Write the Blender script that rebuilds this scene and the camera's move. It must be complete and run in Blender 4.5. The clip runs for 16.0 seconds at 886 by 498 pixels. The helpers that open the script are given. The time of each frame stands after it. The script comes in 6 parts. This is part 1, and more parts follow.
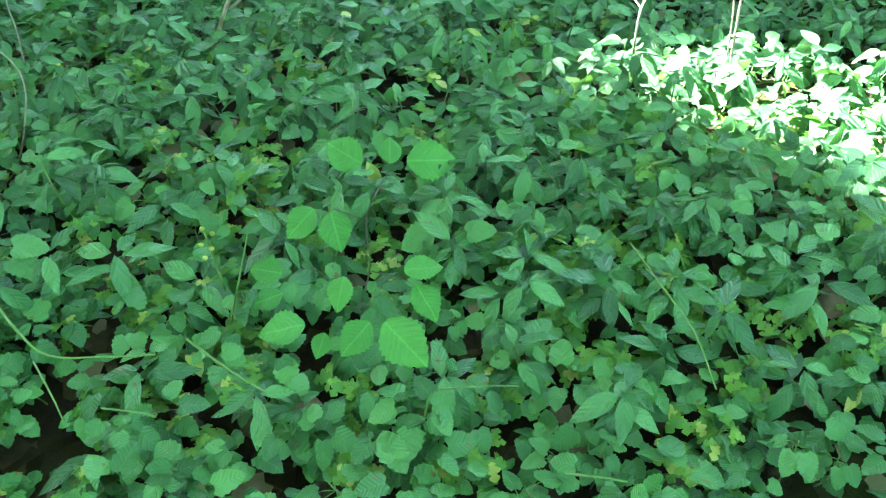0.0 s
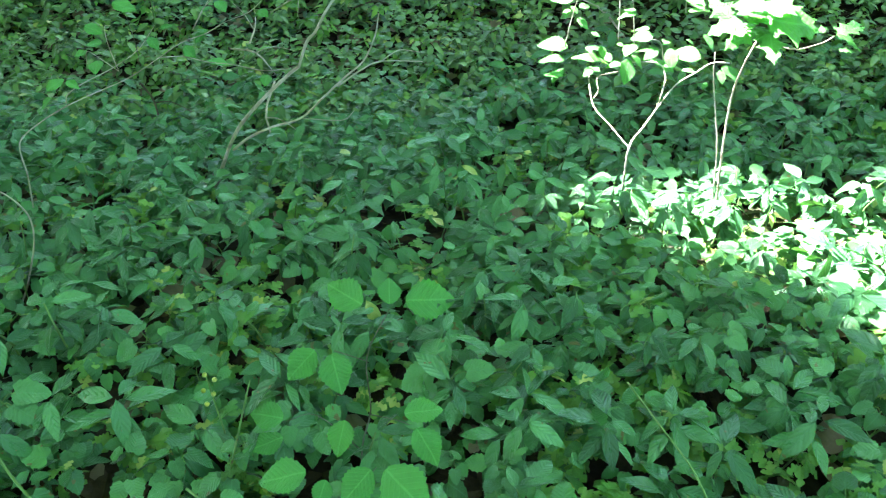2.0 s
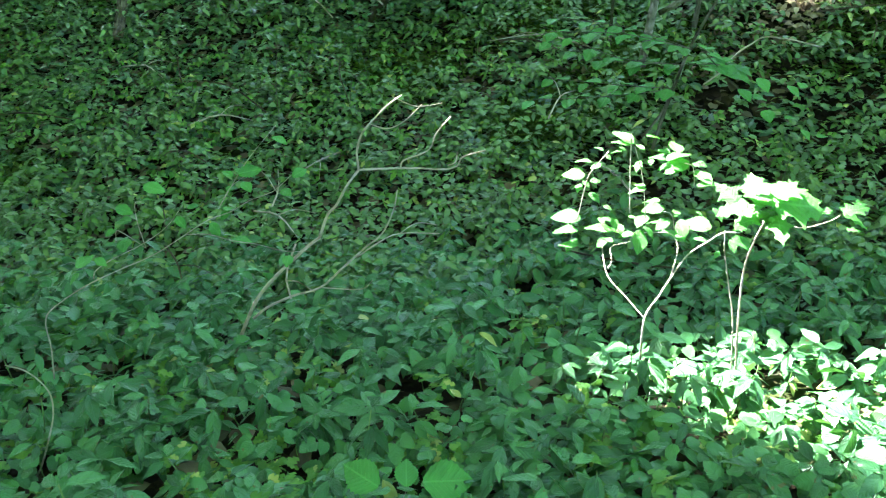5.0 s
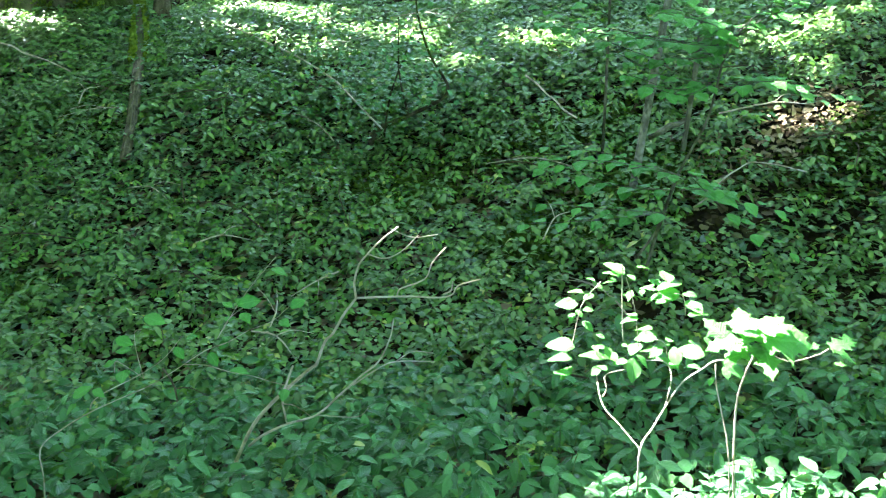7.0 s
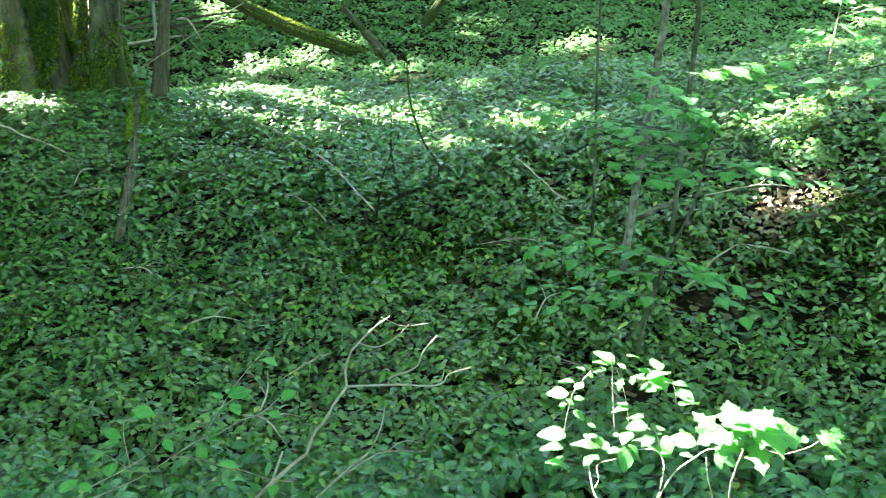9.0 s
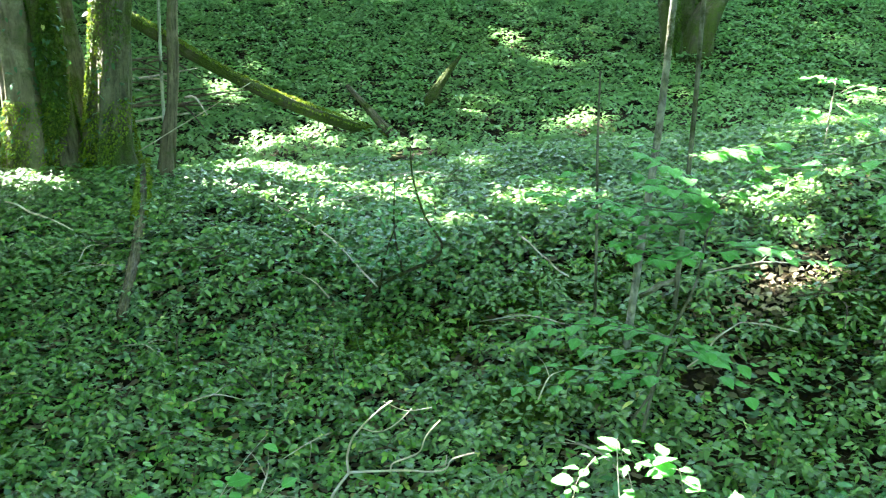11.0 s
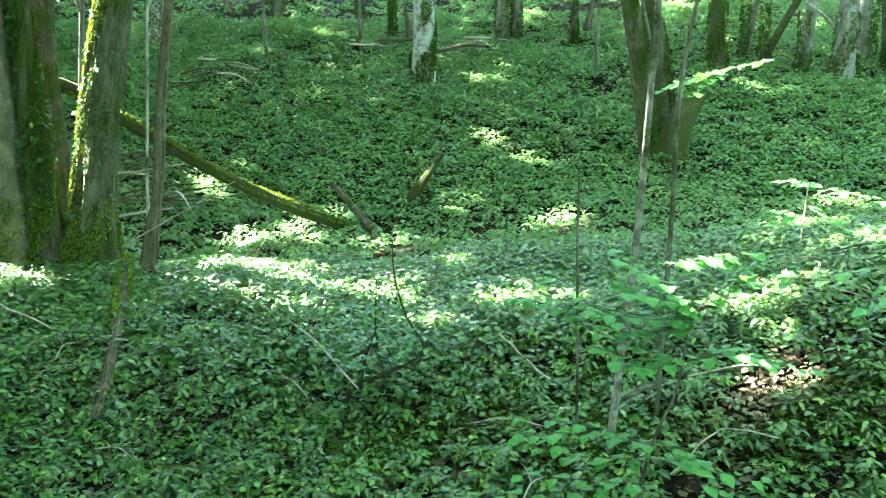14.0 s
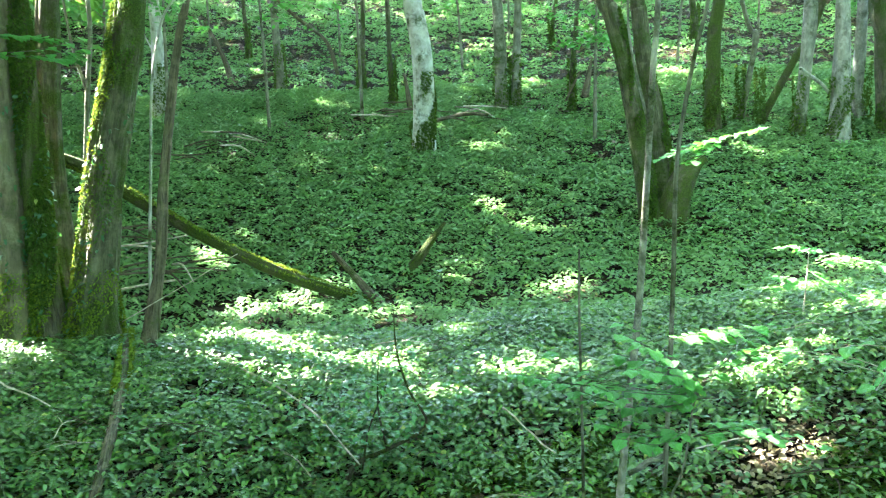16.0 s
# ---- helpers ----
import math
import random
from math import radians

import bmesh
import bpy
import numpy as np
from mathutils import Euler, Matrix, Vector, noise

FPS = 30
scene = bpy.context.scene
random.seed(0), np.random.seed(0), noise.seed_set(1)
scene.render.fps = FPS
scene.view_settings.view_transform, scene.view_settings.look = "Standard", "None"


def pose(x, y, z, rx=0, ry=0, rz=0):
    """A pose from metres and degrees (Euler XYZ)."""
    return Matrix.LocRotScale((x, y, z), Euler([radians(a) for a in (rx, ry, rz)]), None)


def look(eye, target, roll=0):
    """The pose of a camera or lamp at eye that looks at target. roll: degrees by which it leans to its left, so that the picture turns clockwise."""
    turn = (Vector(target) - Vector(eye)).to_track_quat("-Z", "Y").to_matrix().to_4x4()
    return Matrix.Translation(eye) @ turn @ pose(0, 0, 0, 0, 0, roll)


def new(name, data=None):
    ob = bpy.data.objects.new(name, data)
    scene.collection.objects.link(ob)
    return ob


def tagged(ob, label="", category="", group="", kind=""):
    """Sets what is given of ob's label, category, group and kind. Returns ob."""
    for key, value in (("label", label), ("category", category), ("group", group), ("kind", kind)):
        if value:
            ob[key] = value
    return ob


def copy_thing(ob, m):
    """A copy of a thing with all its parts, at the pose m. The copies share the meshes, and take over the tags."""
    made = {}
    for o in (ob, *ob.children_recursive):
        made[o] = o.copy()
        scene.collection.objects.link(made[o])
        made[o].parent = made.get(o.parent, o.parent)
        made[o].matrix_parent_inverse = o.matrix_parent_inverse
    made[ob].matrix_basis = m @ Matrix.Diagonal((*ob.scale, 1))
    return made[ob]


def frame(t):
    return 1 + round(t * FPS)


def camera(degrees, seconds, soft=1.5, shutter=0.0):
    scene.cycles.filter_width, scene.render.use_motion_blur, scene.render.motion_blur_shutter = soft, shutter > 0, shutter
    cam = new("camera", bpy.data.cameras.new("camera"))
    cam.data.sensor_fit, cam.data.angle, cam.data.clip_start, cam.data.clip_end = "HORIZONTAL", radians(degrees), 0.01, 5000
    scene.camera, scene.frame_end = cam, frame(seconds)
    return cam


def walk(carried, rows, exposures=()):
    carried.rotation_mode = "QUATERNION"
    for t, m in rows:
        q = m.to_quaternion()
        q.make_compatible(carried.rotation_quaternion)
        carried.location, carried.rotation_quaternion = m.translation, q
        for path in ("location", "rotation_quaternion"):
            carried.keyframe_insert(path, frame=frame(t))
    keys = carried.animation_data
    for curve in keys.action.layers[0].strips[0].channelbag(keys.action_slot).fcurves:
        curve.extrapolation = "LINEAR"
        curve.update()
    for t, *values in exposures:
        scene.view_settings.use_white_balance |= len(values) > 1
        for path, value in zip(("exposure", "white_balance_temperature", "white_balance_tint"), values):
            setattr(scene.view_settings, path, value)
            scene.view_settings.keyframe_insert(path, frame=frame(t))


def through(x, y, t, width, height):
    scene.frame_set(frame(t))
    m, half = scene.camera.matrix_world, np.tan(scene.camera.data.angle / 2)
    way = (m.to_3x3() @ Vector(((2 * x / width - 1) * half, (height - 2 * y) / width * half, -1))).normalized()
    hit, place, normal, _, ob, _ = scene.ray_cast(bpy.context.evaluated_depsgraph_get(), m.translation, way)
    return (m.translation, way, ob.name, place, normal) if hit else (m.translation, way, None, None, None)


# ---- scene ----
cam = camera(55.35, 16.0, soft=1.25)


def handheld(x, y, z, yaw, pitch, roll):
    """A held camera: yaw to the right, pitch up, roll to its left, in degrees."""
    return pose(x, y, z, 90 + pitch, 0, -yaw) @ pose(0, 0, 0, 0, 0, roll)


PATH = [
    (0, handheld(0.0000, 0.0000, 1.1500, 0.000, -53.000, 0.000)),
    (0.5, handheld(0.0004, 0.0039, 1.1651, -0.227, -50.787, -0.462)),
    (1, handheld(0.0024, 0.0059, 1.1766, 0.008, -48.906, -0.408)),
    (1.5, handheld(-0.0007, 0.0080, 1.1858, 0.520, -47.100, -0.184)),
    (2, handheld(-0.0052, 0.0139, 1.1970, 0.506, -45.201, -0.293)),
    (2.5, handheld(-0.0090, 0.0229, 1.2092, 0.377, -43.111, -0.419)),
    (3, handheld(-0.0085, 0.0317, 1.2178, -0.344, -41.203, -1.006)),
    (3.5, handheld(-0.0063, 0.0327, 1.2273, -1.208, -39.778, -1.686)),
    (4, handheld(-0.0049, 0.0379, 1.2386, -1.321, -38.432, -1.777)),
    (6.5, handheld(0.0019, 0.0452, 1.2966, -0.086, -30.277, -0.949)),
    (7, handheld(0.0048, 0.0392, 1.3161, -0.531, -28.242, -1.300)),
    (7.5, handheld(0.0064, 0.0384, 1.3281, -0.673, -26.880, -1.453)),
    (8, handheld(0.0101, 0.0401, 1.3403, -0.109, -25.587, -1.064)),
    (8.5, handheld(0.0108, 0.0422, 1.3495, 0.056, -24.567, -0.977)),
    (9, handheld(0.0097, 0.0381, 1.3592, 0.149, -23.307, -1.106)),
    (9.5, handheld(0.0111, 0.0349, 1.3730, 0.174, -21.833, -1.418)),
    (10, handheld(0.0130, 0.0370, 1.3794, -0.194, -20.603, -1.661)),
    (12.5, handheld(0.0036, 0.0444, 1.4156, 0.679, -15.529, -0.524)),
    (13, handheld(0.0086, 0.0452, 1.4255, 0.690, -14.515, -0.575)),
    (13.5, handheld(0.0134, 0.0436, 1.4357, 1.036, -13.490, -0.484)),
    (14, handheld(0.0151, 0.0412, 1.4481, 1.390, -12.380, -0.502)),
    (14.5, handheld(0.0156, 0.0468, 1.4569, 1.690, -11.598, -0.237)),
    (15, handheld(0.0173, 0.0492, 1.4705, 1.776, -10.565, -0.612)),
    (15.5, handheld(0.0213, 0.0500, 1.4840, 1.626, -9.305, -0.734)),
    (16, handheld(0.0274, 0.0522, 1.4949, 1.236, -8.077, -1.366)),
]
walk(cam, PATH, exposures=[(0, 5.75, 6450, 10), (2, 5.35, 6450, 10), (3, 5.25, 6450, 10), (4, 5.18, 6450, 10), (8, 5.28, 6500, 10), (12.5, 5.6, 6550, 10), (16, 5.72, 6550, 10)])

# ---- light: a high sun from one side, through gaps in the canopy ----
SUN = Vector((-0.60, 0.40, 0.69)).normalized()
SUN_ELEVATION = math.asin(SUN.z)
SUN_TURN = math.atan2(SUN.x, SUN.y)
world = bpy.data.worlds.new("sky")
scene.world = world
world.use_nodes = True
sky = world.node_tree.nodes.new("ShaderNodeTexSky")
sky.sky_type, sky.sun_disc = "NISHITA", False
sky.sun_elevation, sky.sun_rotation = SUN_ELEVATION, SUN_TURN
world.node_tree.links.new(sky.outputs[0], world.node_tree.nodes["Background"].inputs[0])
world.node_tree.nodes["Background"].inputs[1].default_value = 0.085
lamp = bpy.data.lights.new("sun", "SUN")
lamp.energy, lamp.angle, lamp.color = 4.5, radians(0.53), (1.0, 0.975, 0.93)
new("sun", lamp).matrix_world = look(tuple(SUN * 60), (0, 0, 0))


# ---- materials ----
def material(name):
    m = bpy.data.materials.new(name)
    m.use_nodes = True
    tree = m.node_tree
    tree.nodes.clear()
    out = tree.nodes.new("ShaderNodeOutputMaterial")

    def node(kind, **sockets):
        n = tree.nodes.new(kind)
        for key, value in sockets.items():
            key = key.replace("_", " ")
            if isinstance(value, bpy.types.NodeSocket):
                tree.links.new(value, n.inputs[key])
            else:
                n.inputs[key].default_value = value
        return n

    def ramp(fac, *stops):
        n = tree.nodes.new("ShaderNodeValToRGB")
        tree.links.new(fac, n.inputs[0])
        while len(n.color_ramp.elements) < len(stops):
            n.color_ramp.elements.new(1.0)
        for e, (place, colour) in zip(n.color_ramp.elements, stops):
            e.position, e.color = place, (*colour, 1)
        return n.outputs[0]

    def math_node(operation, a, b=0.0, clamp=False):
        n = tree.nodes.new("ShaderNodeMath")
        n.operation, n.use_clamp = operation, clamp
        for i, v in enumerate((a, b)):
            if isinstance(v, bpy.types.NodeSocket):
                tree.links.new(v, n.inputs[i])
            else:
                n.inputs[i].default_value = v
        return n.outputs[0]

    def mix(fac, a, b, blend="MIX"):
        n = tree.nodes.new("ShaderNodeMix")
        n.data_type, n.blend_type = "RGBA", blend
        for i, v in ((0, fac), (6, a), (7, b)):
            if isinstance(v, bpy.types.NodeSocket):
                tree.links.new(v, n.inputs[i])
            else:
                n.inputs[i].default_value = (*v, 1) if isinstance(v, tuple) else v
        return n.outputs[2]

    def bump(height, strength, distance):
        n = node("ShaderNodeBump", Height=height, Strength=strength, Distance=distance)
        return n.outputs[0]

    def finish(shader):
        tree.links.new(shader, out.inputs[0])
        return m

    return m, node, ramp, math_node, mix, bump, finish, tree


def leaf_material(name, shades, rough=0.42, through=0.35, veins=7.0, old=0.015, glow=(0.30, 0.55, 0.06), sheen=0.38, ribbed=0.2):
    """Leaf: shades of green from leaf to leaf, midrib and side veins, brown holes and spots, light coming through."""
    m, node, ramp, calc, mix, bump, finish, tree = material(name)
    uv = tree.nodes.new("ShaderNodeTexCoord").outputs["UV"]
    split = node("ShaderNodeSeparateXYZ", Vector=uv)
    u, v = split.outputs[0], split.outputs[1]
    side = calc("ABSOLUTE", calc("SUBTRACT", u, 0.5))
    island = tree.nodes.new("ShaderNodeNewGeometry").outputs["Random Per Island"]
    single = tree.nodes.new("ShaderNodeObjectInfo").outputs["Random"]
    chance = calc("FRACT", calc("ADD", island, single))
    stops = [(i / max(1, len(shades) - 1) * 0.94, c) for i, c in enumerate(shades)]
    base = ramp(chance, *stops)
    place = tree.nodes.new("ShaderNodeTexCoord").outputs["Object"]
    broad = node("ShaderNodeTexNoise", Vector=place, Scale=3.0, Detail=2.0).outputs[0]
    base = mix(ramp(broad, (0.35, (0, 0, 0)), (0.7, (0.3, 0.3, 0.3))), base, (0.035, 0.11, 0.028))
    fine = node("ShaderNodeTexNoise", Vector=place, Scale=90.0, Detail=3.0).outputs[0]
    base = mix(calc("MULTIPLY", fine, 0.22), base, (0.02, 0.06, 0.02))
    # midrib and veins, a little paler and sunk
    rib = calc("LESS_THAN", side, 0.022)
    slant = calc("ADD", v, calc("MULTIPLY", side, -0.7))
    wave = calc("FRACT", calc("MULTIPLY", slant, veins))
    vein = calc("LESS_THAN", wave, 0.10)
    lines = calc("MAXIMUM", rib, calc("MULTIPLY", vein, 0.55))
    base = mix(calc("MULTIPLY", lines, ribbed), base, tuple(min(1.0, 1.5 * c + 0.03) for c in shades[-1]))
    gone = calc("GREATER_THAN", calc("FRACT", calc("MULTIPLY", chance, 37.7)), 1.0 - old)
    base = mix(calc("MULTIPLY", gone, 0.8), base, (0.34, 0.36, 0.10))
    spots = node("ShaderNodeTexNoise", Vector=place, Scale=55.0, Detail=1.0).outputs[0]
    base = mix(calc("GREATER_THAN", spots, 0.73), base, (0.10, 0.07, 0.03))
    height = calc("ADD", calc("MULTIPLY", lines, -0.6), calc("ADD", calc("MULTIPLY", calc("PINGPONG", wave, 0.5), 0.7), calc("MULTIPLY", fine, 0.8)))
    normal = bump(height, min(1.0, 1.5 * ribbed), 0.003)
    skin = node("ShaderNodeBsdfPrincipled", Base_Color=base, Roughness=calc("ADD", rough, calc("MULTIPLY", fine, 0.15)), Normal=normal)
    skin.inputs["Specular IOR Level"].default_value = sheen
    lit = node("ShaderNodeBsdfTranslucent", Color=mix(0.65, base, glow), Normal=normal)
    both = node("ShaderNodeMixShader", Fac=through)
    tree.links.new(skin.outputs[0], both.inputs[1])
    tree.links.new(lit.outputs[0], both.inputs[2])
    return finish(both.outputs[0])


def bark_material(name, dark, pale, moss=0.4, girth=5.0, mossy=(0.10, 0.14, 0.02), cracked=0.6, flow=5.0):
    """Bark: ridges and furrows that run along the stem, lichen blotches, patches of moss. girth: how many furrows go round."""
    m, node, ramp, calc, mix, bump, finish, tree = material(name)
    place = tree.nodes.new("ShaderNodeTexCoord").outputs["Object"]
    round_and_up = node("ShaderNodeSeparateXYZ", Vector=tree.nodes.new("ShaderNodeTexCoord").outputs["UV"])
    angle = calc("MULTIPLY", round_and_up.outputs[0], 2 * math.pi)
    along = node("ShaderNodeCombineXYZ", X=calc("MULTIPLY", calc("COSINE", angle), girth), Y=calc("MULTIPLY", calc("SINE", angle), girth), Z=calc("MULTIPLY", round_and_up.outputs[1], flow)).outputs[0]
    ridges = node("ShaderNodeTexNoise", Vector=along, Scale=1.0, Detail=5.0, Roughness=0.62, Distortion=0.5).outputs[0]
    furrows = node("ShaderNodeTexNoise", Vector=along, Scale=2.3, Detail=2.0, Distortion=0.8).outputs[0]
    grain = node("ShaderNodeTexNoise", Vector=place, Scale=70.0, Detail=4.0, Roughness=0.7).outputs[0]
    base = ramp(ridges, (0.34, dark), (0.66, pale))
    deep = node("ShaderNodeSeparateColor", Color=ramp(furrows, (0.34, (1, 1, 1)), (0.47, (0, 0, 0)))).outputs[0]
    base = mix(calc("MULTIPLY", deep, cracked), base, tuple(c * 0.5 for c in dark))
    blotch = node("ShaderNodeTexNoise", Vector=place, Scale=9.0, Detail=5.0, Roughness=0.65).outputs[0]
    base = mix(ramp(blotch, (0.50, (0, 0, 0)), (0.66, (0.55, 0.55, 0.55))), base, tuple(min(0.5, c * 1.5 + 0.02) for c in pale))
    base = mix(calc("MULTIPLY", grain, 0.5), base, tuple(c * 0.6 for c in pale))
    soft = node("ShaderNodeTexNoise", Vector=place, Scale=2.6, Detail=7.0, Roughness=0.75).outputs[0]
    cover = ramp(soft, (0.70 - moss * 0.55, (0, 0, 0)), (0.82 - moss * 0.55, (1, 1, 1)))
    fuzz = node("ShaderNodeTexNoise", Vector=place, Scale=120.0, Detail=3.0).outputs[0]
    green = ramp(fuzz, (0.3, tuple(c * 0.45 for c in mossy)), (0.75, tuple(c * 1.6 for c in mossy)))
    base = mix(cover, base, green)
    normal = bump(calc("SUBTRACT", calc("ADD", ridges, calc("MULTIPLY", calc("ADD", fuzz, grain), 0.25)), calc("MULTIPLY", deep, 0.5 * cracked)), 0.9, 0.03)
    skin = node("ShaderNodeBsdfPrincipled", Base_Color=base, Roughness=0.88, Normal=normal)
    skin.inputs["Specular IOR Level"].default_value = 0.2
    return finish(skin.outputs[0])


def soil_material():
    """Woodland soil: dark humus with brown leaf litter."""
    m, node, ramp, calc, mix, bump, finish, tree = material("woodland_soil")
    place = tree.nodes.new("ShaderNodeTexCoord").outputs["Object"]
    cells = node("ShaderNodeTexVoronoi", Vector=place, Scale=24.0).outputs
    litter = ramp(node("ShaderNodeSeparateColor", Color=cells[1]).outputs[0],
                  (0.0, (0.008, 0.006, 0.004)), (0.5, (0.018, 0.014, 0.008)), (0.85, (0.042, 0.032, 0.018)), (1.0, (0.09, 0.07, 0.042)))
    humus = node("ShaderNodeTexNoise", Vector=place, Scale=6.0, Detail=8.0, Roughness=0.7).outputs[0]
    base = mix(ramp(humus, (0.38, (0, 0, 0)), (0.6, (1, 1, 1))), litter, (0.009, 0.008, 0.005))
    moss = node("ShaderNodeTexNoise", Vector=place, Scale=1.7, Detail=6.0).outputs[0]
    base = mix(ramp(moss, (0.55, (0, 0, 0)), (0.68, (0.6, 0.6, 0.6))), base, (0.03, 0.05, 0.010))
    normal = bump(calc("ADD", humus, cells[0]), 0.9, 0.03)
    skin = node("ShaderNodeBsdfPrincipled", Base_Color=base, Roughness=0.95, Normal=normal)
    skin.inputs["Specular IOR Level"].default_value = 0.05
    return finish(skin.outputs[0])


# tones spread wide, the palest partly standing in for sky sheen
MERCURY = leaf_material("mercury_leaf", [(0.011, 0.048, 0.020), (0.030, 0.112, 0.042), (0.080, 0.220, 0.082), (0.018, 0.074, 0.030)], 0.22, 0.13, 6, old=0.003, glow=(0.12, 0.45, 0.05), sheen=0.30, ribbed=0.40)
NETTLE = leaf_material("heart_leaf", [(0.016, 0.066, 0.024), (0.036, 0.134, 0.044), (0.078, 0.220, 0.070), (0.024, 0.098, 0.034)], 0.26, 0.15, 7, old=0.004, glow=(0.16, 0.48, 0.05), sheen=0.28, ribbed=0.32)
HAZEL = leaf_material("hazel_leaf", [(0.034, 0.175, 0.030), (0.050, 0.222, 0.040), (0.072, 0.262, 0.050)], 0.42, 0.30, 9, old=0.0, glow=(0.16, 0.50, 0.05), sheen=0.34, ribbed=0.36)
LOBED = leaf_material("lobed_leaf", [(0.050, 0.149, 0.031), (0.083, 0.206, 0.040), (0.161, 0.288, 0.053), (0.061, 0.168, 0.033)], 0.48, 0.30, 5, old=0.10, glow=(0.2, 0.48, 0.06), sheen=0.25)
MEADOW = leaf_material("meadow_leaf", [(0.086, 0.172, 0.062), (0.118, 0.225, 0.080), (0.152, 0.265, 0.092), (0.098, 0.195, 0.068)], 0.52, 0.38, 6, old=0.008, glow=(0.20, 0.42, 0.10), sheen=0.25)
IVY = leaf_material("ivy_leaf", [(0.008, 0.045, 0.018), (0.015, 0.065, 0.024), (0.022, 0.08, 0.03)], 0.28, 0.12, 5, old=0.01, glow=(0.1, 0.3, 0.05))
CANOPY = leaf_material("canopy_leaf", [(0.04, 0.15, 0.03), (0.055, 0.19, 0.035), (0.045, 0.17, 0.03)], 0.5, 0.32, 6, old=0.0)
MOSS = leaf_material("moss_tuft", [(0.024, 0.048, 0.007), (0.040, 0.072, 0.010), (0.062, 0.100, 0.013)], 0.85, 0.12, 3, old=0.0, glow=(0.22, 0.32, 0.03), sheen=0.1)
BANK = leaf_material("bank_leaf", [(0.027, 0.069, 0.020), (0.060, 0.134, 0.035), (0.111, 0.211, 0.051), (0.042, 0.101, 0.031)], 0.34, 0.12, 6, old=0.012, glow=(0.16, 0.42, 0.06), sheen=0.38, ribbed=0.2)
BRIGHT_MOSS = leaf_material("yellow_moss", [(0.055, 0.090, 0.008), (0.095, 0.140, 0.012), (0.15, 0.195, 0.02)], 0.85, 0.15, 3, old=0.0, glow=(0.32, 0.40, 0.03), sheen=0.1)
LITTER = leaf_material("dead_leaf", [(0.05, 0.032, 0.018), (0.09, 0.060, 0.034), (0.17, 0.12, 0.075), (0.035, 0.023, 0.014)], 0.70, 0.06, 7, old=0.0, glow=(0.25, 0.15, 0.06))
# paler copy of the dead leaf, sunlight put into its colour
SUNLIT_LITTER = leaf_material("sunlit_dead_leaf", [(0.16, 0.11, 0.065), (0.26, 0.19, 0.12), (0.36, 0.28, 0.19), (0.12, 0.08, 0.05)], 0.65, 0.08, 7, old=0.0, glow=(0.35, 0.25, 0.12), sheen=0.2)
BARK = bark_material("rough_bark", (0.026, 0.024, 0.014), (0.120, 0.115, 0.068), 0.46, 4.5, mossy=(0.036, 0.058, 0.009), cracked=0.55)
MOSSY = bark_material("mossy_bark", (0.024, 0.020, 0.012), (0.095, 0.085, 0.050), 0.55, 4.0, mossy=(0.042, 0.064, 0.009), cracked=0.55)
SMOOTH = bark_material("smooth_bark", (0.075, 0.064, 0.038), (0.165, 0.146, 0.090), 0.34, 3.0, mossy=(0.045, 0.062, 0.014), cracked=0.35, flow=3.5)
PALE = bark_material("pale_bark", (0.20, 0.20, 0.165), (0.42, 0.42, 0.36), 0.33, 1.0, mossy=(0.03, 0.045, 0.008), cracked=0.35, flow=5.0)
DEAD = bark_material("dead_wood", (0.028, 0.022, 0.013), (0.14, 0.118, 0.075), 0.30, 1.5, mossy=(0.045, 0.065, 0.010), cracked=0.7, flow=3.0)
TWIG = bark_material("twig_bark", (0.24, 0.185, 0.13), (0.52, 0.45, 0.36), 0.0, 0.15, cracked=0.1, flow=16.0)
CLUMP = bark_material("clump_bark", (0.075, 0.072, 0.055), (0.27, 0.265, 0.22), 0.34, 1.2, mossy=(0.03, 0.042, 0.010), cracked=0.3, flow=5.0)
GREY = bark_material("grey_stem", (0.065, 0.066, 0.044), (0.19, 0.185, 0.135), 0.36, 0.8, mossy=(0.03, 0.04, 0.010), cracked=0.25, flow=5.0)
MOTTLED = bark_material("mottled_bark", (0.036, 0.033, 0.023), (0.26, 0.25, 0.205), 0.34, 0.3, mossy=(0.03, 0.04, 0.010), cracked=0.2, flow=9.0)
BUD = leaf_material("yellow_bud", [(0.42, 0.42, 0.08), (0.52, 0.50, 0.13)], 0.5, 0.2, 3, old=0.0, glow=(0.6, 0.6, 0.2), ribbed=0.05)
STALK = leaf_material("green_stalk", [(0.07, 0.15, 0.035), (0.11, 0.20, 0.05)], 0.5, 0.10, 3, old=0.0)
# pale tones here also carry some of the sky's sheen
HOLLOW = leaf_material("hollow_leaf", [(0.022, 0.056, 0.015), (0.058, 0.125, 0.028), (0.119, 0.216, 0.047), (0.042, 0.096, 0.025)], 0.34, 0.14, 6, old=0.006, glow=(0.16, 0.42, 0.05), sheen=0.40, ribbed=0.2)
SOIL = soil_material()


